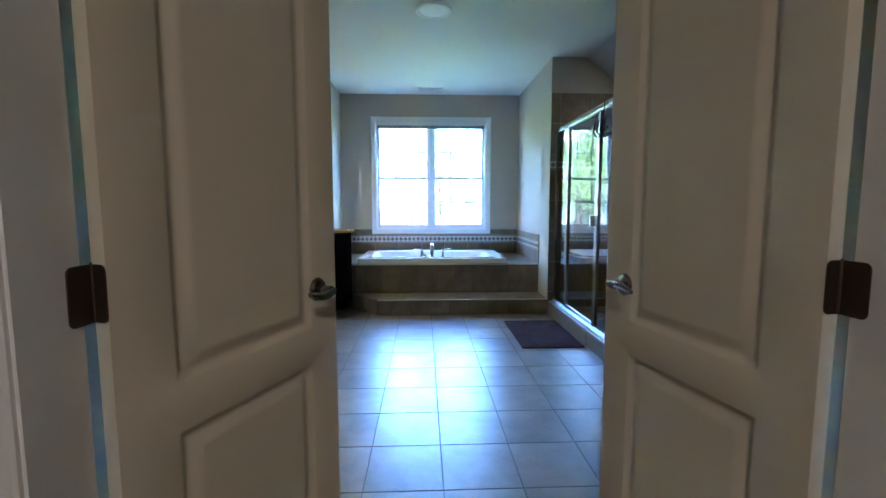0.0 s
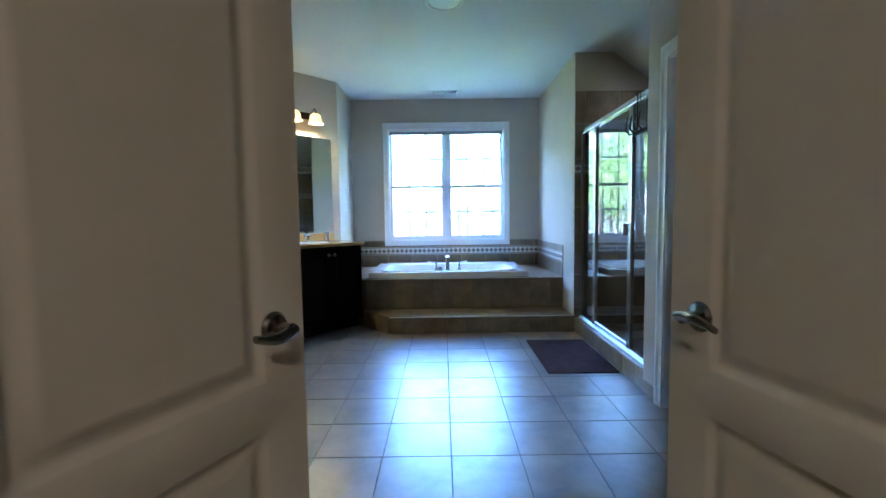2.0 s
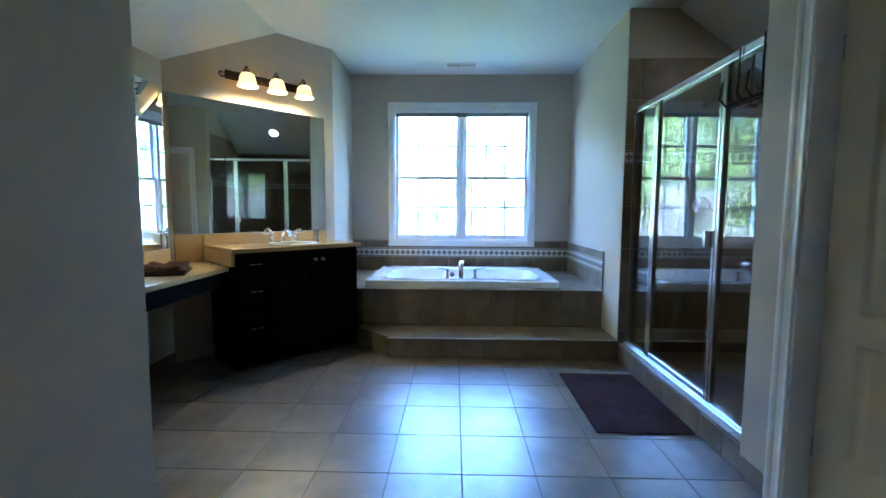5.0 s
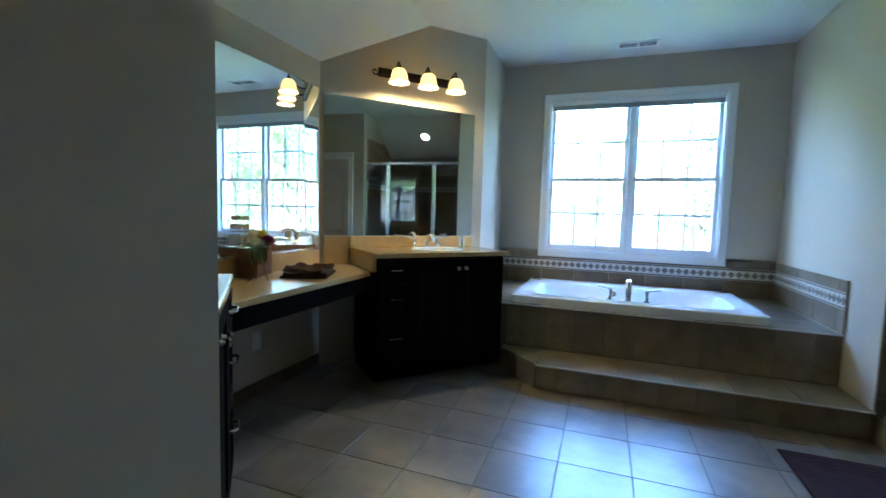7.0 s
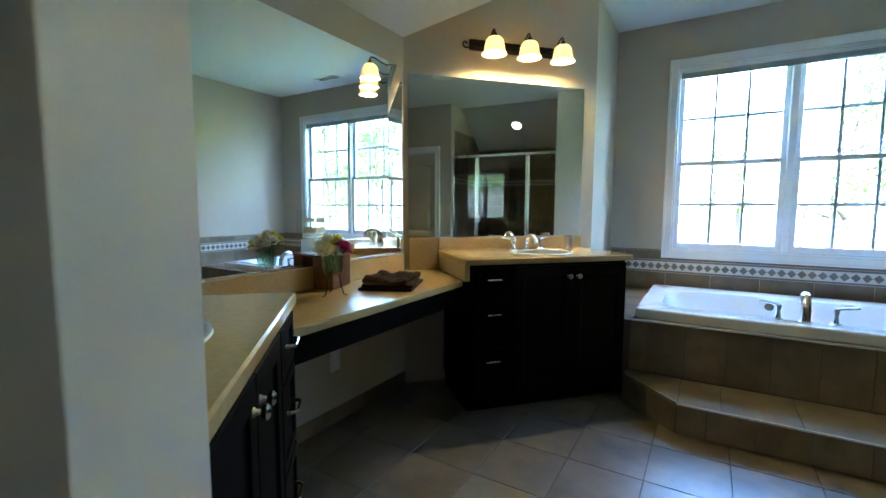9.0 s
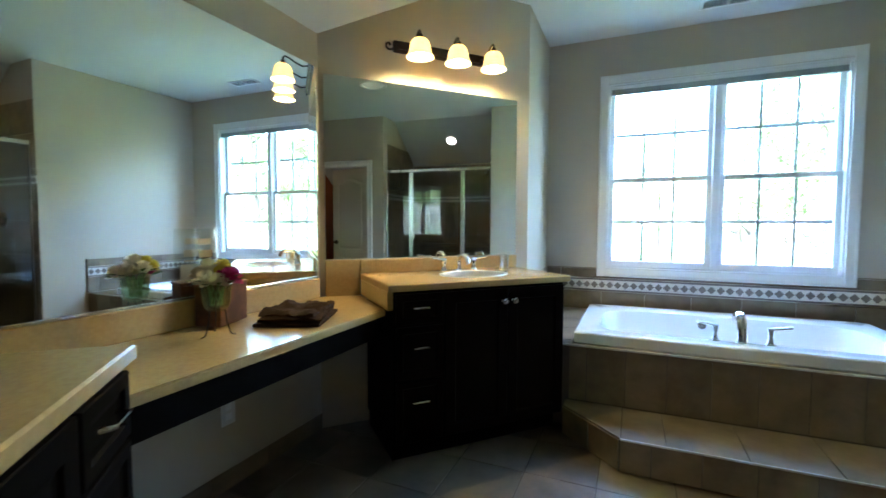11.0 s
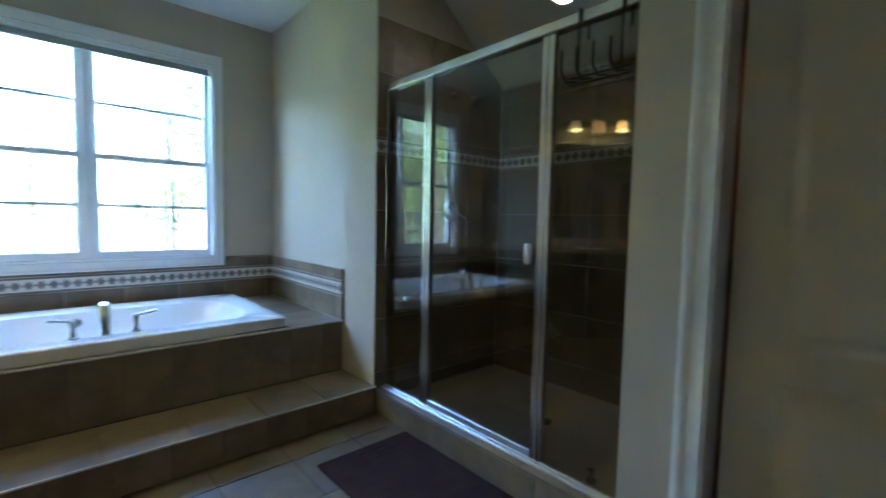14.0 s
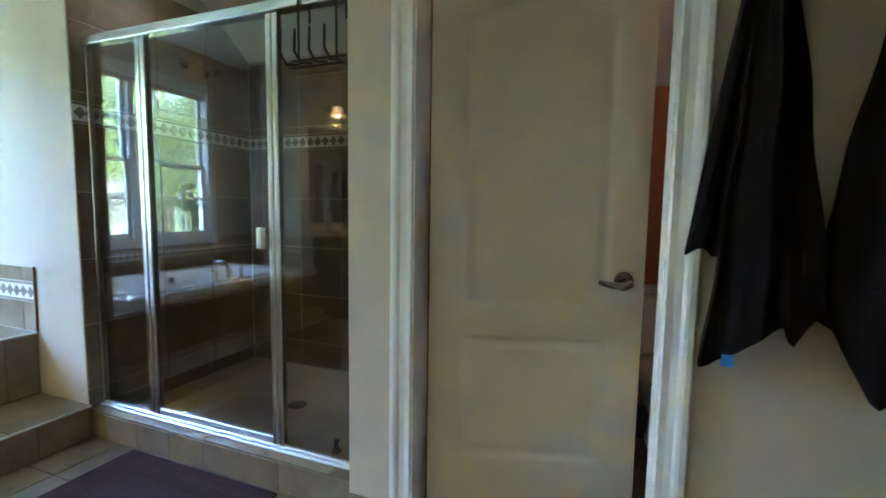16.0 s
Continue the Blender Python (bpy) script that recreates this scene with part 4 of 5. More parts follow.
def hung_towel(label, y0, hook_z, low, left, right, seed):
    """Cloth gathered on a hook at y0 and falling in folds; low: (share, height) pairs of its hem, left and right its half spreads."""
    tw = thing("hanging_towel", label, "towel", None, "towels on the hooks")
    rnd = random.Random(seed)
    ph = [rnd.uniform(0, 6.28) for _ in range(4)]
    ns, nt = 56, 40
    b = B()
    grid = []
    for j in range(nt + 1):
        t = j / nt
        row = []
        for i in range(ns + 1):
            s = i / ns
            hem = np.interp(s, [p[0] for p in low], [p[1] for p in low])
            z = hook_z + (hem - hook_z) * t
            open_ = min(1.0, t ** 0.95)
            y = y0 + (left + (right - left) * s) * (0.14 + 0.86 * open_)
            fold = 0.016 * math.sin(s * 11 + ph[0] + t * 1.6) + 0.005 * math.sin(s * 26 + ph[1] - t * 3) + 0.006 * math.sin(s * 7 + ph[2] + t * 6)
            x = XR - 0.058 - 0.03 * math.sin(math.pi * s) - fold * (0.35 + 0.65 * t) - 0.012 * (1 - t)
            row.append(b.verts.new((x, y + 0.004 * math.sin(17 * t + ph[3]), z)))
        grid.append(row)
    back = [[b.verts.new((min(v.co.x + 0.03, XR - 0.004), v.co.y, v.co.z)) for v in row] for row in grid]
    for j in range(nt):
        for i in range(ns):
            b.faces.new((grid[j][i], grid[j][i + 1], grid[j + 1][i + 1], grid[j + 1][i]))
            b.faces.new((back[j][i], back[j + 1][i], back[j + 1][i + 1], back[j][i + 1]))
    rim = [(0, i) for i in range(ns)] + [(j, ns) for j in range(nt)] + [(nt, i) for i in range(ns, 0, -1)] + [(j, 0) for j in range(nt, 0, -1)]
    for (j, i), (q, p) in zip(rim, rim[1:] + rim[:1]):
        b.faces.new((grid[j][i], back[j][i], back[q][p], grid[q][p]))
    part("cloth", b, CLOTH, tw, "", True)
    return tw


t1 = hung_towel("charcoal terry towel hung from a wall hook", 2.60, 1.93, [(0, 0.775), (0.12, 0.785), (0.55, 0.885), (0.72, 0.905), (0.78, 0.855), (1, 0.96)], 0.105, -0.150, 3)
b = B()
bx(b, XR - 0.112, XR - 0.108, 2.640, 2.668, 0.800, 0.830)
part("tag", b, BLUE, t1, "small blue cloth tag")
hung_towel("charcoal terry towel hung from a wall hook", 2.30, 1.93, [(0, 0.945), (0.2, 0.90), (0.42, 0.735), (0.55, 0.76), (1, 0.93)], 0.185, -0.14, 8)
b = B()
corner_fold = thing("hand_towel", "charcoal hand towel hung behind the larger towel", "towel")
rows = []
for j in range(13):
    t = j / 12
    rows.append([b.verts.new((XR - 0.024 - 0.012 * math.sin(9 * i / 8 + 2 * t), 2.615 + 0.045 * t + (0.012 + 0.075 * t) * (i / 8), 1.90 - (0.82 + 0.012 * math.sin(0.9 * i)) * t)) for i in range(9)])
for j in range(12):
    for i in range(8):
        b.faces.new((rows[j][i], rows[j][i + 1], rows[j + 1][i + 1], rows[j + 1][i]))
ob = part("cloth", b, CLOTH, corner_fold, "", True)
so = ob.modifiers.new("thick", 'SOLIDIFY')
so.thickness = 0.012
for y in (2.60, 2.30):
    hk = thing("towel_hook", "small bronze wall hook holding a towel", "hook", None, "towel hooks")
    part("plate", lathe(B(), [(0.024, 0), (0.024, 0.004), (0.014, 0.008), (0.0001, 0.009)], pose(XR - 0.001, y, 1.945, 0, -90, 0), 18), BRONZE, hk, "", True)
    part("prong", tube(B(), [(XR - 0.008, y, 1.945), (XR - 0.05, y, 1.93), (XR - 0.075, y, 1.9455), (XR - 0.078, y, 1.975)], [0.007, 0.006, 0.006, 0.008], None, 8), BRONZE, hk, "", True)

folded = thing("folded_towel", "rumpled dark brown towel folded on the dressing counter", "towel")
for k, (zz, tx, ty, ang) in enumerate(((0.7925, 0.135, 0.165, 0), (0.812, 0.128, 0.155, 4), (0.830, 0.118, 0.138, -5))):
    b = B()
    n = 18
    m = pose(-0.685, 4.615, 0, 0, 0, 24 + ang)
    lo, hi = [], []
    for j in range(n + 1):
        lo.append([])
        hi.append([])
        for i in range(n + 1):
            u, v = i / n * 2 - 1, j / n * 2 - 1
            e = max(abs(u), abs(v))
            drop = 0.008 * max(0, (e - 0.8) / 0.2) ** 2
            wav = 0.007 * noise.noise((u * 2.6 + k * 7, v * 2.6, k)) + (0.020 * noise.noise((u * 1.6, v * 3.4 + 9, 4)) + 0.008 * noise.noise((u * 5, v * 6, 8)) if k == 2 else 0)
            px, py = u * tx * (1 + 0.05 * noise.noise((v * 3, k, 2))), v * ty * (1 + 0.05 * noise.noise((u * 3, k, 5)))
            lo[-1].append(b.verts.new(m @ Vector((px, py, zz + (0.004 * k * noise.noise((u, v, k)) if k else 0)))))
            hi[-1].append(b.verts.new(m @ Vector((px, py, zz + 0.019 - drop + wav))))
    for j in range(n):
        for i in range(n):
            b.faces.new((hi[j][i], hi[j][i + 1], hi[j + 1][i + 1], hi[j + 1][i]))
            b.faces.new((lo[j][i], lo[j + 1][i], lo[j + 1][i + 1], lo[j][i + 1]))
    rim = [(0, i) for i in range(n)] + [(j, n) for j in range(n)] + [(n, i) for i in range(n, 0, -1)] + [(j, 0) for j in range(n, 0, -1)]
    for (j, i), (q, p) in zip(rim, rim[1:] + rim[:1]):
        b.faces.new((hi[j][i], lo[j][i], lo[q][p], hi[q][p]))
    part("fold", b, BROWNCLOTH, folded, "", True)

# ---- flowers and sign ----
BOXTOP, VASEZ = 0.966, 0.888
WOOD = material("stained_wood", (0.20, 0.075, 0.022), 0.45, vary=0.15, scale=5, color2=(0.10, 0.038, 0.014), mix_scale=12, bump=0.1, bump_scale=50)
JAR = pane_material("jar_glass", (0.80, 0.88, 0.80), 0.04)
WATER = material("green_stems", (0.18, 0.26, 0.10), 0.5, vary=0.2, scale=40)
CREAMPETAL = material("cream_petals", (0.90, 0.85, 0.62), 0.6, vary=0.1, scale=20, per_object=0.12)
YELLOWPETAL = material("yellow_petals", (0.85, 0.76, 0.12), 0.6, vary=0.12, scale=20, per_object=0.12)
WINEPETAL = material("magenta_petals", (0.34, 0.012, 0.11), 0.6, vary=0.2, scale=20, per_object=0.2)
LEAF = material("leaf_green", (0.10, 0.17, 0.04), 0.55, vary=0.2, scale=15, per_object=0.2)
block = thing("wooden_block_stand", "stained orange-brown wooden box behind the flowers", "stand")
BM = pose(-0.862, 4.39, 0, 0, 0, 17.0)
b = B()
bx(b, -0.112, 0.0, -0.045, 0.150, 0.7945, BOXTOP - 0.012, BM, bevel=0.003)
part("block", b, WOOD, block)
b = B()
bx(b, -0.112, 0.003, -0.048, 0.153, BOXTOP - 0.0115, BOXTOP, BM, bevel=0.003)
part("lid", b, WOOD, block)
vase = thing("flower_vase", "clear glass bowl of cream, yellow and magenta flowers on wire legs", "vase", pose(-0.755, 4.255, VASEZ))
part("jar", lathe(B(), [(0.0001, 0), (0.030, 0.001), (0.042, 0.012), (0.049, 0.035), (0.052, 0.075), (0.055, 0.100), (0.051, 0.100), (0.048, 0.075), (0.045, 0.037), (0.038, 0.016), (0.0001, 0.006)], None, 28), JAR, vase, "clear glass bowl", True)
for k in range(3):
    a = 0.5 + k * 2.094
    part("wire_leg", tube(B(), [(0.030 * math.cos(a), 0.030 * math.sin(a), 0.004), (0.036 * math.cos(a), 0.036 * math.sin(a), (0.797 - VASEZ) * 0.5), (0.050 * math.cos(a), 0.050 * math.sin(a), 0.800 - VASEZ), (0.066 * math.cos(a), 0.066 * math.sin(a), 0.7972 - VASEZ)], 0.0024, None, 6), BRONZE, vase, "thin dark wire leg", True)
rnd = random.Random(5)
for k in range(9):
    a = k * 0.7
    part("stem", tube(B(), [(0.02 * math.cos(a), 0.02 * math.sin(a), 0.02), (0.03 * math.cos(a + 1), 0.03 * math.sin(a + 1), 0.10), (0.045 * math.cos(a + 1), 0.045 * math.sin(a + 1), 0.125)], 0.0032, None, 6), WATER, vase, "", True)


def bloom(m, r, mat, petals=16):
    """A many-petalled flower head facing +z."""
    b = B()
    for k in range(petals):
        ring_ = k % 3
        a = 2 * math.pi * k / petals * 2.39
        tilt_ = (0.35, 0.8, 1.25)[ring_]
        q = Matrix.Rotation(a, 4, 'Z') @ Matrix.Rotation(-tilt_, 4, 'Y')
        w = r * 0.42
        vs = [b.verts.new(q @ Vector(p)) for p in ((0, 0, 0), (r * 0.5, -w, r * 0.12), (r, -w * 0.5, r * 0.02), (r * 1.05, 0, -0.002), (r, w * 0.5, r * 0.02), (r * 0.5, w, r * 0.12), (r * 0.55, 0, -r * 0.08))]
        for tri in ((0, 1, 6), (1, 2, 6), (2, 3, 6), (3, 4, 6), (4, 5, 6), (5, 0, 6)):
            b.faces.new([vs[i] for i in tri])
    for v in b.verts:
        v.co = m @ v.co
    part("bloom", b, mat, vase, "", True)


for dx, dy, dz, r, mat in ((-0.035, -0.045, 0.185, 0.036, CREAMPETAL), (0.02, -0.065, 0.175, 0.034, CREAMPETAL), (0.045, -0.02, 0.165, 0.030, CREAMPETAL), (-0.06, 0.0, 0.20, 0.030, CREAMPETAL), (-0.02, -0.015, 0.225, 0.033, CREAMPETAL),
                           (0.052, 0.02, 0.172, 0.040, WINEPETAL), (0.025, 0.055, 0.178, 0.036, WINEPETAL), (0.055, 0.005, 0.185, 0.024, WINEPETAL),
                           (-0.01, 0.045, 0.225, 0.027, YELLOWPETAL), (-0.045, 0.055, 0.205, 0.026, YELLOWPETAL), (-0.005, 0.085, 0.20, 0.022, YELLOWPETAL), (0.02, 0.02, 0.235, 0.022, YELLOWPETAL)):
    d = Vector((dx, dy, 0.09))
    bloom(Matrix.Translation((dx * 0.80, dy * 0.80, 0.105 + (dz - 0.165) * 0.85)) @ d.to_track_quat('Z', 'Y').to_matrix().to_4x4(), r * 1.3, mat, 27)
for k in range(12):
    a = 2.4 * k
    m = Matrix.Translation((0.055 * math.cos(a), 0.055 * math.sin(a), 0.100 + 0.006 * (k % 5))) @ Matrix.Rotation(a, 4, 'Z') @ Matrix.Rotation(-0.5 + 0.1 * (k % 4), 4, 'Y')
    b = B()
    vs = [b.verts.new(m @ Vector(p)) for p in ((0, 0, 0), (0.025, -0.012, 0.004), (0.055, 0, -0.004), (0.025, 0.012, 0.004), (0.027, 0, -0.003))]
    for tri in ((0, 1, 4), (1, 2, 4), (2, 3, 4), (3, 0, 4)):
        b.faces.new([vs[i] for i in tri])
    part("leaf", b, LEAF, vase, "", True)
ACRYLSHEET = pane_material("clear_acrylic", (0.95, 0.97, 0.96), 0.02, 0.2)
PAPER = material("white_paper", (0.78, 0.76, 0.70), 0.7, vary=0.02)
INK = material("tan_print", (0.50, 0.36, 0.18), 0.7)
sign = thing("sign_holder", "clear acrylic sign holder with tan printing and a white card", "sign", pose(-0.953, 4.372, BOXTOP + 0.0012, 0, -3, 12))
b = B()
bx(b, 0.006, 0.009, -0.075, 0.075, 0.0, 0.225)
part("front_sheet", b, ACRYLSHEET, sign)
b = B()
bx(b, -0.02, 0.04, -0.075, 0.075, -0.0005, 0.0025)
part("foot", b, ACRYLSHEET, sign)
b = B()
bx(b, 0.002, 0.003, -0.052, 0.052, 0.01, 0.075)
card = part("card", b, PAPER, sign, "white printed card")
for z, w, h in ((0.172, 0.034, 0.024), (0.122, 0.038, 0.030), (0.090, 0.036, 0.006), (0.055, 0.034, 0.006), (0.040, 0.03, 0.006)):
    b = B()
    bx(b, 0.0032, 0.0038, -w, w, z - h / 2, z + h / 2)
    part("print_line", b, INK, card)
outlet = thing("wall_outlet", "white duplex outlet under the dressing counter", "outlet")
b = B()
bx(b, XL + 0.001, XL + 0.006, 4.46, 4.535, 0.30, 0.42, bevel=0.002)
part("cover", b, TRIM, outlet)
for z in (0.338, 0.382):
    b = B()
    bx(b, XL + 0.0062, XL + 0.008, 4.482, 4.513, z - 0.015, z + 0.015, bevel=0.0008)
    part("socket", b, LENS, outlet)

# ---- toilet in the closet ----
PORC = material("porcelain", (0.75, 0.72, 0.66), 0.12, vary=0.01, coat=0.4)
wc = thing("toilet", "white porcelain toilet in the closet", "toilet", pose(3.55, 2.62, 0, 0, 0, 0))


def egg(bm, loops):
    rows_ = []
    for z, a, c, off in loops:
        rows_.append([bm.verts.new((off + (a if math.cos(t) < 0 else a * 0.8) * math.cos(t), c * math.sin(t), z)) for t in [2 * math.pi * k / 32 for k in range(32)]])
    for p, q in zip(rows_, rows_[1:]):
        for i in range(32):
            bm.faces.new((p[i], p[(i + 1) % 32], q[(i + 1) % 32], q[i]))
    bm.faces.new(rows_[0][::-1])
    bm.faces.new(rows_[-1])
    return bm


part("bowl", egg(B(), [(0, 0.24, 0.11, 0.02), (0.04, 0.23, 0.10, 0.02), (0.16, 0.20, 0.10, 0), (0.27, 0.25, 0.15, -0.03), (0.37, 0.30, 0.185, -0.06), (0.39, 0.30, 0.187, -0.06)]), PORC, wc, "", True)
part("seat", egg(B(), [(0.392, 0.305, 0.19, -0.06), (0.405, 0.31, 0.193, -0.06), (0.412, 0.305, 0.19, -0.06)]), PORC, wc, "", True)
part("lid", egg(B(), [(0.4125, 0.30, 0.187, -0.06), (0.425, 0.305, 0.19, -0.06), (0.432, 0.29, 0.18, -0.06)]), PORC, wc, "", True)
b = B()
bx(b, 0.20, 0.40, -0.22, 0.22, 0.39, 0.74, bevel=0.02, seg=3)
part("tank", b, PORC, wc, "", True)
b = B()
bx(b, 0.19, 0.41, -0.23, 0.23, 0.741, 0.775, bevel=0.01, seg=2)
part("tank_lid", b, PORC, wc, "", True)

# ---- tub surround ----
deck = tagged(new("tub_deck"), "brown tiled deck around the bathtub", "tub deck", kind="structure")
b = B()
bx(b, XA, XR, 5.782, 5.823, 0.0, 0.494)
bx(b, XA, TX0 - 0.002, 5.8232, YN, 0.0, 0.494)
bx(b, TX1 + 0.002, XR, 5.8232, YN, 0.0, 0.494)
bx(b, TX0 - 0.002, TX1 + 0.002, TY1 + 0.002, YN, 0.0, 0.494)
part("base", b, GROUT, deck)
EDGEMETAL = material("pale_edge_trim", (0.62, 0.62, 0.60), 0.35, 0.3, vary=0.03)
b = B()
bx(b, XA, XR, 5.7665, 5.776, 0.4935, 0.5035, bevel=0.002)
part("edge_trim", b, EDGEMETAL, deck, "pale metal edge trim")
step = tagged(new("tub_step"), "brown tiled step in front of the bathtub", "step", kind="structure")
b = B()
prism(b, [(0.325, 5.768), (0.325, 5.672), (0.640, 5.366), (XR, 5.366), (XR, 5.768)], 0.0, 0.163)
part("base", b, GROUT, step)
curb = tagged(new("shower_curb"), "brown tiled curb under the shower glass", "curb", kind="structure")
b = B()
bx(b, XR + 0.008, XR + 0.122, Y_SH0, Y_SH1, 0.0, 0.134)
part("base", b, GROUT, curb)
surround = tagged(new("tub_backsplash"), "tile band with a diamond listello above the tub deck", "backsplash", kind="structure")
shower_tile = tagged(new("shower_wall_tile"), "brown wall tile with a diamond listello in the shower", "wall tile", kind="structure")
base_tile = tagged(new("baseboard"), "low brown tile baseboard", "baseboard", kind="structure")

TILES = {}


def tile_mesh(w, h, t, mat):
    key = (round(w, 3), round(h, 3), t, mat.name)
    if key not in TILES:
        b = B()
        bx(b, -w / 2, w / 2, -h / 2, h / 2, 0, t, bevel=0.0007)
        TILES[key] = mesh_of("tile", b, mat)
    return TILES[key]


def lay(parent, m, w, h, pw, ph, mat, x_off=0.0, y_off=0.0, t=0.006, gap=0.004, name="tile"):
    """Tiles over a w by h field in the plane of m (x along, y up, z out), cut at the edges."""
    xs = [0.0] + [x for x in (x_off + pw * k for k in range(-2, 60)) if 0.012 < x < w - 0.012] + [w]
    ys = [0.0] + [y for y in (y_off + ph * k for k in range(-2, 60)) if 0.012 < y < h - 0.012] + [h]
    for xa, xb in zip(xs, xs[1:]):
        for ya, yb in zip(ys, ys[1:]):
            ob = new(name, tile_mesh(xb - xa - gap, yb - ya - gap, t, mat))
            ob.parent = parent
            ob.matrix_basis = m @ Matrix.Translation(((xa + xb) / 2, (ya + yb) / 2, random.uniform(-0.0004, 0.0004)))


def facing(x, y, z, yaw):
    """A wall field that starts at a point: yaw 0 faces -y and runs along +x."""
    return pose(x, y, z, 90, 0, yaw)


def diamonds(parent, m, length, pitch=0.060, height=0.076):
    """A cream strip with brown diamonds, edged by slim pencil strips."""
    b = B()
    bx(b, 0, length, 0, height, 0, 0.006, m)
    part("listello", b, LIST_W, parent, "cream listello strip")
    for y0 in (-0.013, height + 0.001):
        b = B()
        bx(b, 0, length, y0, y0 + 0.012, 0, 0.009, m, bevel=0.003)
        part("pencil_strip", b, LIST_D, parent, "dark pencil strip")
    key = ("diamond", pitch)
    if key not in TILES:
        b = B()
        r = pitch * 0.48
        rows_ = [[b.verts.new((q * x, q * y, z)) for x, y in ((r, 0), (0, r * 1.05), (-r, 0), (0, -r * 1.05))] for q, z in ((1, 0.0055), (1, 0.0085), (0.93, 0.0095))]
        for p, q in zip(rows_, rows_[1:]):
            for i in range(4):
                b.faces.new((p[i], p[(i + 1) % 4], q[(i + 1) % 4], q[i]))
        b.faces.new(rows_[-1])
        TILES[key] = mesh_of("diamond", b, LIST_D)
    n = int(length / pitch)
    for k in range(n):
        ob = new("diamond_tile", TILES[key])
        ob.parent = parent
        ob.matrix_basis = m @ Matrix.Translation(((k + 0.5) * length / n, height / 2, 0))


def band(m, length):
    lay(surround, m @ Matrix.Translation((0, 0.502, 0)), length, 0.157, 0.333, 0.4, WALLTILE, 0.12)
    diamonds(surround, m @ Matrix.Translation((0, 0.676, 0)), length)
    lay(surround, m @ Matrix.Translation((0, 0.770, 0)), length, 0.078, 0.333, 0.4, WALLTILE, 0.12)


band(facing(XA + 0.008, YN, 0, 0), XR - XA - 0.016)
band(facing(XR, YN - 0.001, 0, -90), YN - 5.775)
band(facing(XA, END1.y + 0.005, 0, 90), YN - END1.y - 0.006)
b = B()
bx(b, XR - 0.011, XR - 0.001, 5.762, 5.774, 0.504, 0.851, bevel=0.003)
part("end_strip", b, WALLTILE, surround)
for x0, x1 in ((XA + 0.01, XR - 0.012),):
    b = B()
    bx(b, x0, 0.398, YN - 0.011, YN - 0.001, 0.849, 0.857, bevel=0.002)
    bx(b, 2.102, x1, YN - 0.011, YN - 0.001, 0.849, 0.857, bevel=0.002)
    part("cap_strip", b, WALLTILE, surround)
lay(deck, facing(0.34, 5.782, 0.168, 0), XR - 0.34, 0.324, 0.213, 0.5, WALLTILE, 0.10)
lay(deck, pose(TX1 + 0.004, 5.785, 0.494), XR - TX1 - 0.008, YN - 5.79, 0.36, 0.333, TILE, 0.0, 0.10)
lay(deck, pose(TX0, 5.776, 0.494), TX1 - TX0, 0.046, 0.333, 0.5, TILE, 0.15)
lay(deck, pose(XA + 0.004, 5.785, 0.494), TX0 - XA - 0.008, YN - 5.79, 0.36, 0.333, TILE, 0.0, 0.10)
lay(step, facing(0.640, 5.366, 0.001, 0), XR - 0.642, 0.160, 0.213, 0.5, WALLTILE, 0.14)
lay(step, pose(0.644, 5.361, 0.163), XR - 0.648, 0.40, 0.333, 0.5, WALLTILE, 0.20)
ang = math.degrees(math.atan2(5.366 - 5.672, 0.640 - 0.325))
lay(step, facing(0.325, 5.672, 0.001, ang), math.hypot(0.315, 0.306) - 0.004, 0.160, 0.22, 0.5, WALLTILE, 0.0)
b = B()
prism(b, [(0.327, 5.762), (0.327, 5.674), (0.6405, 5.368), (0.6405, 5.762)], 0.1632, 0.169)
part("tile", b, WALLTILE, step)
b = B()
bx(b, 0.640, XR, 5.356, 5.364, 0.160, 0.170, bevel=0.002)
part("nosing", b, EDGEMETAL, step, "pale metal nosing")
lay(curb, facing(XR + 0.008, Y_SH1 - 0.002, 0.002, -90), Y_SH1 - Y_SH0 - 0.004, 0.130, 0.212, 0.5, WALLTILE, 0.14)
lay(curb, pose(XR + 0.004, Y_SH0 + 0.002, 0.134), 0.118, Y_SH1 - Y_SH0 - 0.004, 0.3, 0.333, WALLTILE, 0.0, 0.1)
# shower walls
for m, length, tall in ((facing(XR + 0.002, Y_SH1, 0.07, 0), XSB - XR - 0.01, 2.305), (facing(XSB, Y_SH1 - 0.008, 0.07, -90), Y_SH1 - Y_SH0 - 0.016, 2.10), (facing(XSB - 0.008, Y_SH0, 0.07, 180), XSB - XR - 0.128, 2.305)):
    lay(shower_tile, m, length, 1.505, 0.333, 0.333, WALLTILE, 0.10, -0.16)
    diamonds(shower_tile, m @ Matrix.Translation((0, 1.519, 0)), length, 0.060, 0.073)
    lay(shower_tile, m @ Matrix.Translation((0, 1.607, 0)), length, tall - 1.607, 0.333, 0.333, WALLTILE, 0.10, 0.05)
# baseboards
for m, length in ((facing(XR, YD0 - 0.092, 0.001, -90), YD0 - 0.092 - YW), (facing(XR, Y_SH0 - 0.001, 0.001, -90), Y_SH0 - YD1 - 0.095), (facing(XL, CORNER2.y, 0.001, 90), CORNER1.y - CORNER2.y), (facing(XV, YW + 0.002, 0.001, 90), 1.45)):
    lay(base_tile, m, length, 0.092, 0.333, 0.5, WALLTILE, 0.2, t=0.008)
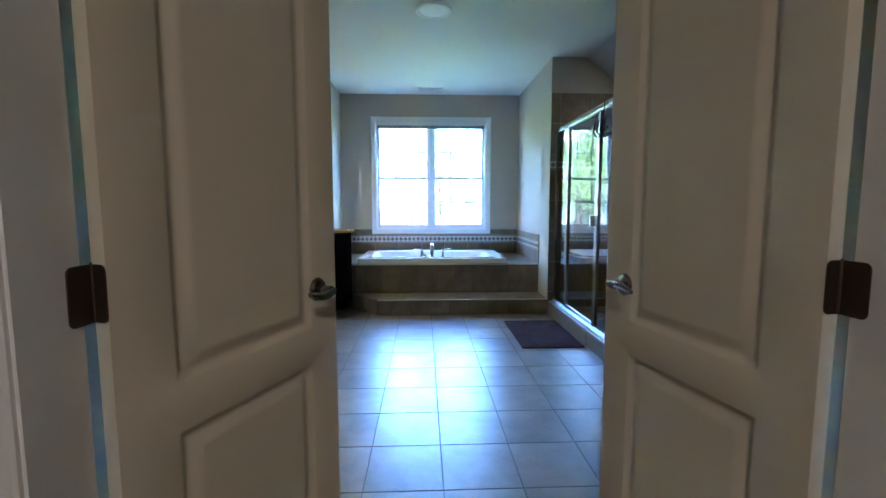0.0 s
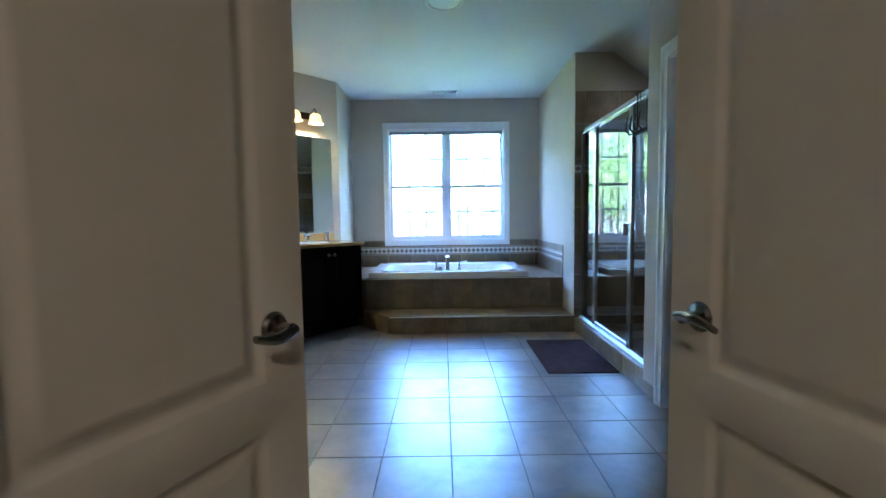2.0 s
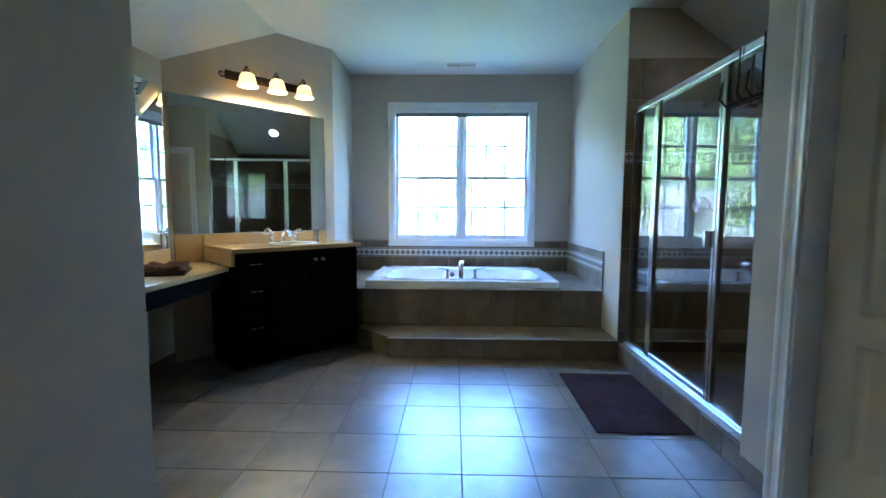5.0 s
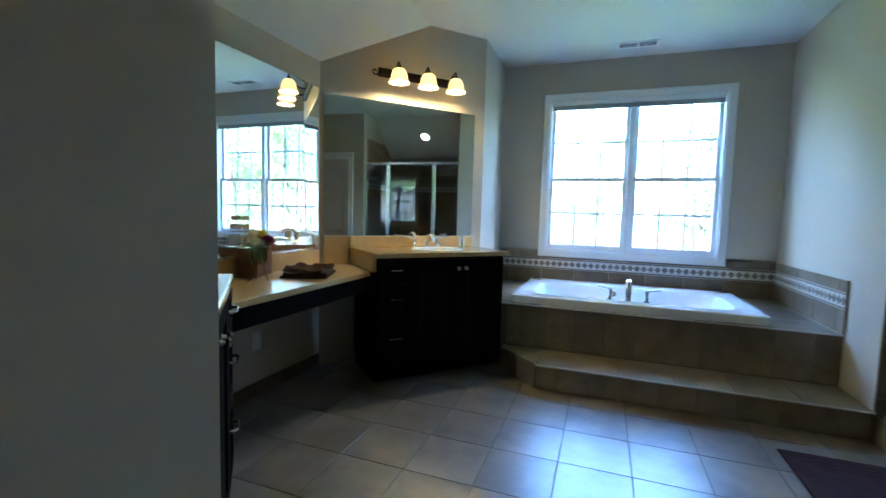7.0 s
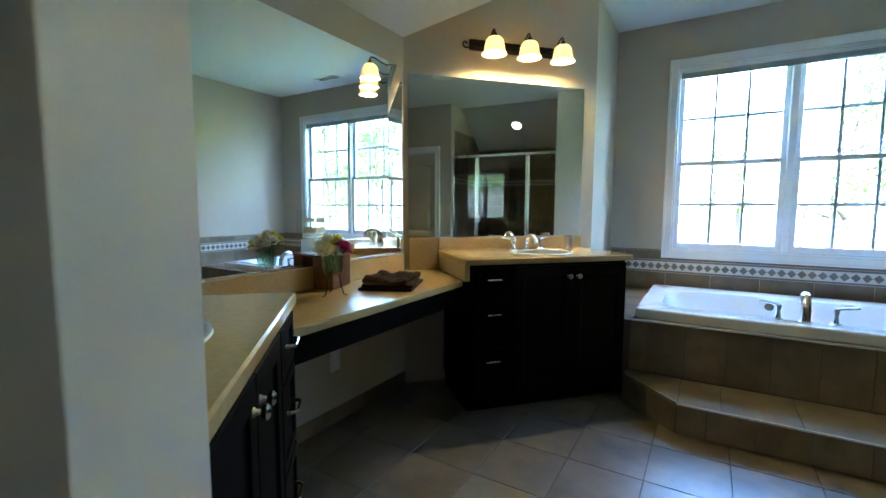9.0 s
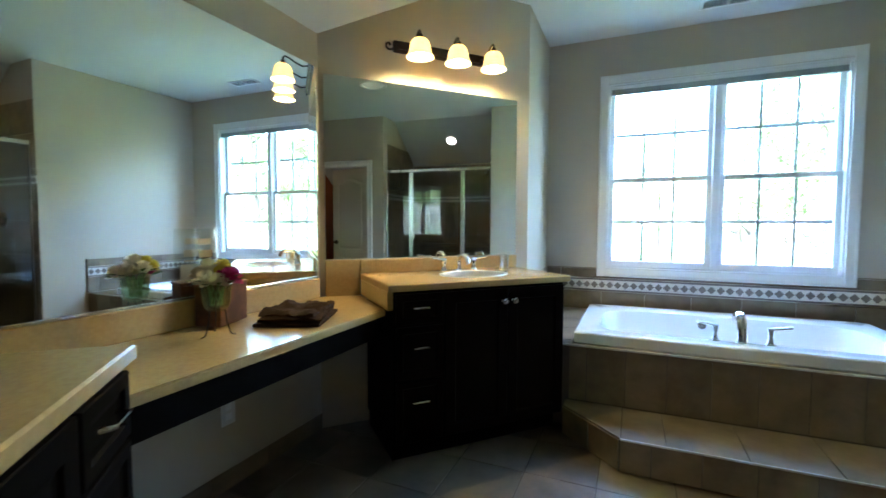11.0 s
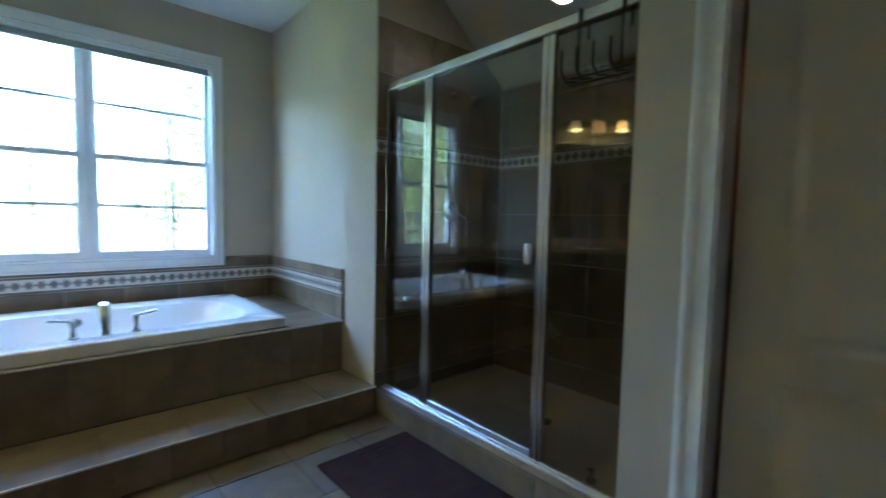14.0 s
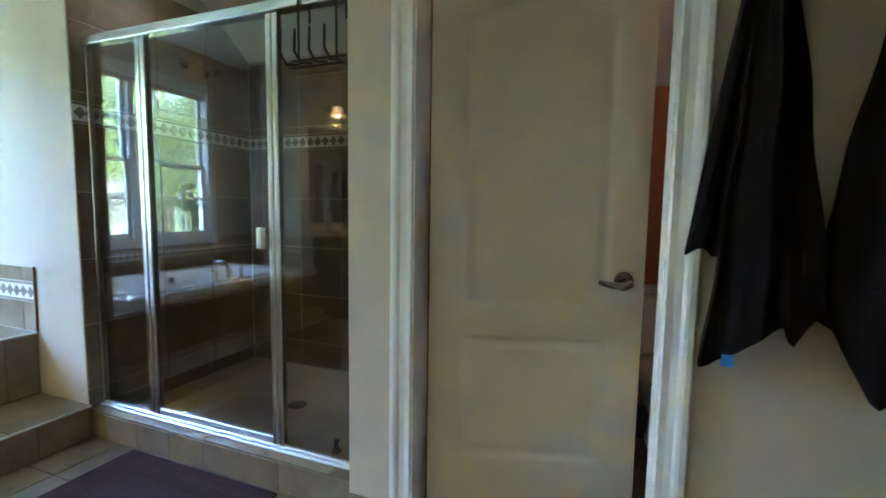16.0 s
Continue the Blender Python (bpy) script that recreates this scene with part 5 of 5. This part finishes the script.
# floor tiles
PX, PY = 0.336, 0.349
full = tile_mesh(PX - 0.005, PY - 0.005, 0.0038, TILE)
for i in range(-7, 7):
    for j in range(-6, 8):
        cx, cy = 1.219 + (i + 0.5) * PX, 3.08 + (j + 0.5) * PY
        if cx < 0.3 and cy < 2.6:
            continue
        ob = new("tile", full)
        ob.parent = floor
        ob.matrix_basis = Matrix.Translation((cx, cy, -0.0039)) @ Matrix.Rotation(math.pi * random.randrange(2), 4, 'Z')

# ---- outdoors ----
GRASS = material("lawn", (0.06, 0.10, 0.022), 0.9, vary=0.15, scale=0.6, color2=(0.075, 0.10, 0.032), mix_scale=0.15)
BARK = material("bark", (0.075, 0.058, 0.045), 0.9, vary=0.2, scale=6, bump=0.6, bump_scale=18)
FOLIAGE = material("spring_leaves", (0.10, 0.145, 0.028), 0.6, vary=0.2, scale=0.8, color2=(0.065, 0.105, 0.02), mix_scale=0.5, per_object=0.25)
BLOSSOM = material("white_blossom", (0.22, 0.21, 0.20), 0.7, vary=0.1, scale=1.0, per_object=0.1)
GZ = -3.1
b = B()
bx(b, -900, 900, YN + 0.6, 1800, GZ - 0.5, GZ)
tagged(part("ground", b, GRASS), "mown green lawn reaching into the distance", "lawn", kind="structure")
b = B()
bx(b, -900, 900, -900, YN + 0.595, GZ - 0.5, GZ - 0.01)
tagged(part("ground", b, GRASS), "ground under the house", "lawn", kind="structure")


def tree(label, height, spread, seed, leaf_mat, leaves, leaf_size, bare=0.35):
    """Tapered trunk, forking limbs and a loose crown of small leaf blades in uneven clumps."""
    rnd = random.Random(seed)
    t = thing("tree", label, "tree", None, "trees behind the house")
    b = B()
    lean = Vector((rnd.uniform(-0.5, 0.5), rnd.uniform(-0.5, 0.5), 0))
    trunk = [Vector((0, 0, 0)) + lean * (s ** 2) + Vector((0.12 * math.sin(5 * s + seed), 0.12 * math.cos(4 * s), height * 0.86 * s)) for s in [k / 8 for k in range(9)]]
    r0 = height * 0.017
    tube(b, trunk, [r0 * (1.25 if k == 0 else 1) * (1 - 0.82 * k / 8) for k in range(9)], None, 9)
    tips = []
    for k in range(15):
        s = bare + (0.95 - bare) * k / 14
        base = trunk[int(s * 8)].lerp(trunk[min(8, int(s * 8) + 1)], s * 8 - int(s * 8))
        a = k * 2.4 + rnd.uniform(-0.4, 0.4)
        reach = spread * (1.0 - 0.55 * abs(s - 0.55) / 0.5) * rnd.uniform(0.7, 1.1)
        end = base + Vector((math.cos(a) * reach, math.sin(a) * reach, reach * rnd.uniform(0.25, 0.7)))
        mid = base.lerp(end, 0.5) + Vector((0, 0, -0.08 * reach))
        rr = r0 * 0.42 * (1 - 0.6 * s)
        tube(b, [base, mid, end], [rr, rr * 0.6, rr * 0.2], None, 6)
        for q in range(4):
            p0 = mid.lerp(end, 0.15 + 0.22 * q)
            p1 = p0 + Vector((rnd.uniform(-1, 1), rnd.uniform(-1, 1), rnd.uniform(0.1, 0.9))) * reach * 0.35
            tube(b, [p0, p0.lerp(p1, 0.5) + Vector((0, 0, 0.04)), p1], [rr * 0.35, rr * 0.22, rr * 0.08], None, 4)
            tips.append(p1)
        tips += [end, mid.lerp(end, 0.6)]
    part("trunk", b, BARK, t, "", True)
    if leaves:
        verts, faces = [], []
        for k in range(leaves):
            c = rnd.choice(tips)
            p = c + Vector((rnd.gauss(0, 1), rnd.gauss(0, 1), rnd.gauss(0, 0.8))) * spread * 0.15
            e = Euler((rnd.uniform(0, 3.1), rnd.uniform(0, 3.1), rnd.uniform(0, 6.2))).to_matrix()
            s = leaf_size * rnd.uniform(0.6, 1.3)
            n0 = len(verts)
            verts += [p + e @ Vector(q) for q in ((0, -0.25 * s, 0), (0.5 * s, 0, 0.06 * s), (0, 0.3 * s, 0), (-0.5 * s, 0, 0.06 * s))]
            faces.append((n0, n0 + 1, n0 + 2, n0 + 3))
        me = bpy.data.meshes.new("crown")
        me.from_pydata(verts, [], faces)
        me.materials.append(leaf_mat)
        crown = new("crown", me)
        crown.parent = t
    return t


# woods seen across the lawn, thickest to the north-west
kinds = [tree("tall slender tree in young spring leaf", 15.0, 3.2, 1, FOLIAGE, 13000, 0.15, 0.3), tree("broad tree in young spring leaf", 12.0, 3.8, 2, FOLIAGE, 15000, 0.15, 0.22), tree("nearly bare tree with thin spring leaf", 13.0, 3.4, 3, FOLIAGE, 6000, 0.12, 0.3)]
small = tree("small ornamental tree in white blossom", 5.5, 2.1, 4, BLOSSOM, 9000, 0.10, 0.18)
bush = tree("low rounded green shrub", 3.0, 1.6, 6, FOLIAGE, 9000, 0.10, 0.05)
rnd = random.Random(11)
spots = [(-9.5, 30, 2), (-5.5, 36, 2), (-19.5, 31, 1), (1.0, 46, 0), (6.0, 29, 2), (11.5, 36, 2), (16.0, 27, 2), (-22, 28, 0), (-9.0, 50, 1), (24.0, 42, 0), (29, 32, 1), (36, 48, 0), (-29, 40, 1), (-15, 58, 0), (-36, 52, 0), (44, 40, 1), (9.0, 68, 0), (-24, 66, 1), (48, 62, 0), (33, 72, 1), (-3, 74, 1)]
spots += [(-62 + 6.3 * k + rnd.uniform(-2, 2), 44 + 3.5 * (k % 3) + rnd.uniform(-3, 3), (0, 2, 1, 0, 2)[k % 5]) for k in range(18) if k not in (7, 8)]
spots += [(-14.5 - 4.4 * k + rnd.uniform(-1, 1), 24 + 2.6 * k + rnd.uniform(-1, 1), (2, 1, 0, 1)[k % 4]) for k in range(7)]
spots += [(1.2 - d * math.sin(radians(a)), 7 + d * math.cos(radians(a)), k) for a, d, k in [(17 + 2.1 * q + rnd.uniform(-0.8, 0.8), (19, 27, 23, 33)[q % 4] + rnd.uniform(-1.5, 1.5), (2, 2, 0, 2, 1)[q % 5]) for q in range(14)]]
spots += [(1.2 + d * math.sin(radians(a)), 7 + d * math.cos(radians(a)), k) for a, d, k in [(12 + 4.4 * q + rnd.uniform(-1, 1), (24, 31, 21)[q % 3] + rnd.uniform(-1.5, 1.5), (2, 1, 0)[q % 3]) for q in range(10)]]
first = {0: True, 1: True, 2: True}
for x, y, k in spots:
    m = pose(x, y, GZ, 0, 0, rnd.uniform(0, 360))
    if first[k]:
        kinds[k].matrix_world = m
        first[k] = False
    else:
        copy_thing(kinds[k], m)
small.matrix_world = pose(-6.5, 22.5, GZ)
for x, y, a in ((10.5, 21.5, 80), (-9.5, 26, 150), (-4.0, 27, 220), (6.5, 19, 30)):
    copy_thing(small, pose(x, y, GZ, 0, 0, a))
bush.matrix_world = pose(-3.5, 21, GZ)
for x, y in ((-6, 20), (-8.5, 21.5), (-12, 22), (1.5, 23), (12, 19), (15, 18), (18, 21), (-15.5, 20.5)):
    copy_thing(bush, pose(x, y, GZ, 0, 0, rnd.uniform(0, 360)))
SIDING = material("taupe_siding", (0.065, 0.054, 0.05), 0.7, vary=0.04, scale=3)
ROOF = material("grey_shingle", (0.10, 0.10, 0.105), 0.85, vary=0.15, scale=5)
house = thing("house", "taupe sided two-storey house behind the trees", "house", pose(-21.0, 47, GZ, 0, 0, 12))
b = B()
bx(b, -7, 7, 0, 9, 0, 5.6)
for k in range(24):
    bx(b, -7.02, 7.02, -0.03, -0.001, 0.2 + k * 0.225, 0.4 + k * 0.225)
part("wall", b, SIDING, house)
b = B()
vs = [b.verts.new(p) for p in ((-7.5, -0.5, 5.6), (7.5, -0.5, 5.6), (7.5, 9.5, 5.6), (-7.5, 9.5, 5.6), (-7.5, 4.5, 8.8), (7.5, 4.5, 8.8))]
for q in ((0, 1, 5, 4), (2, 3, 4, 5), (1, 2, 5), (3, 0, 4), (3, 2, 1, 0)):
    b.faces.new([vs[i] for i in q])
part("roof", b, ROOF, house)
for x in (-5, -1.8, 1.8, 5):
    for z in (0.9, 3.6):
        b = B()
        bx(b, x - 0.6, x + 0.6, -0.08, -0.031, z, z + 1.4)
        w = part("window", b, TRIM, house)
        b = B()
        bx(b, x - 0.5, x + 0.5, -0.1, -0.081, z + 0.1, z + 1.3)
        part("pane", b, DARK, w)
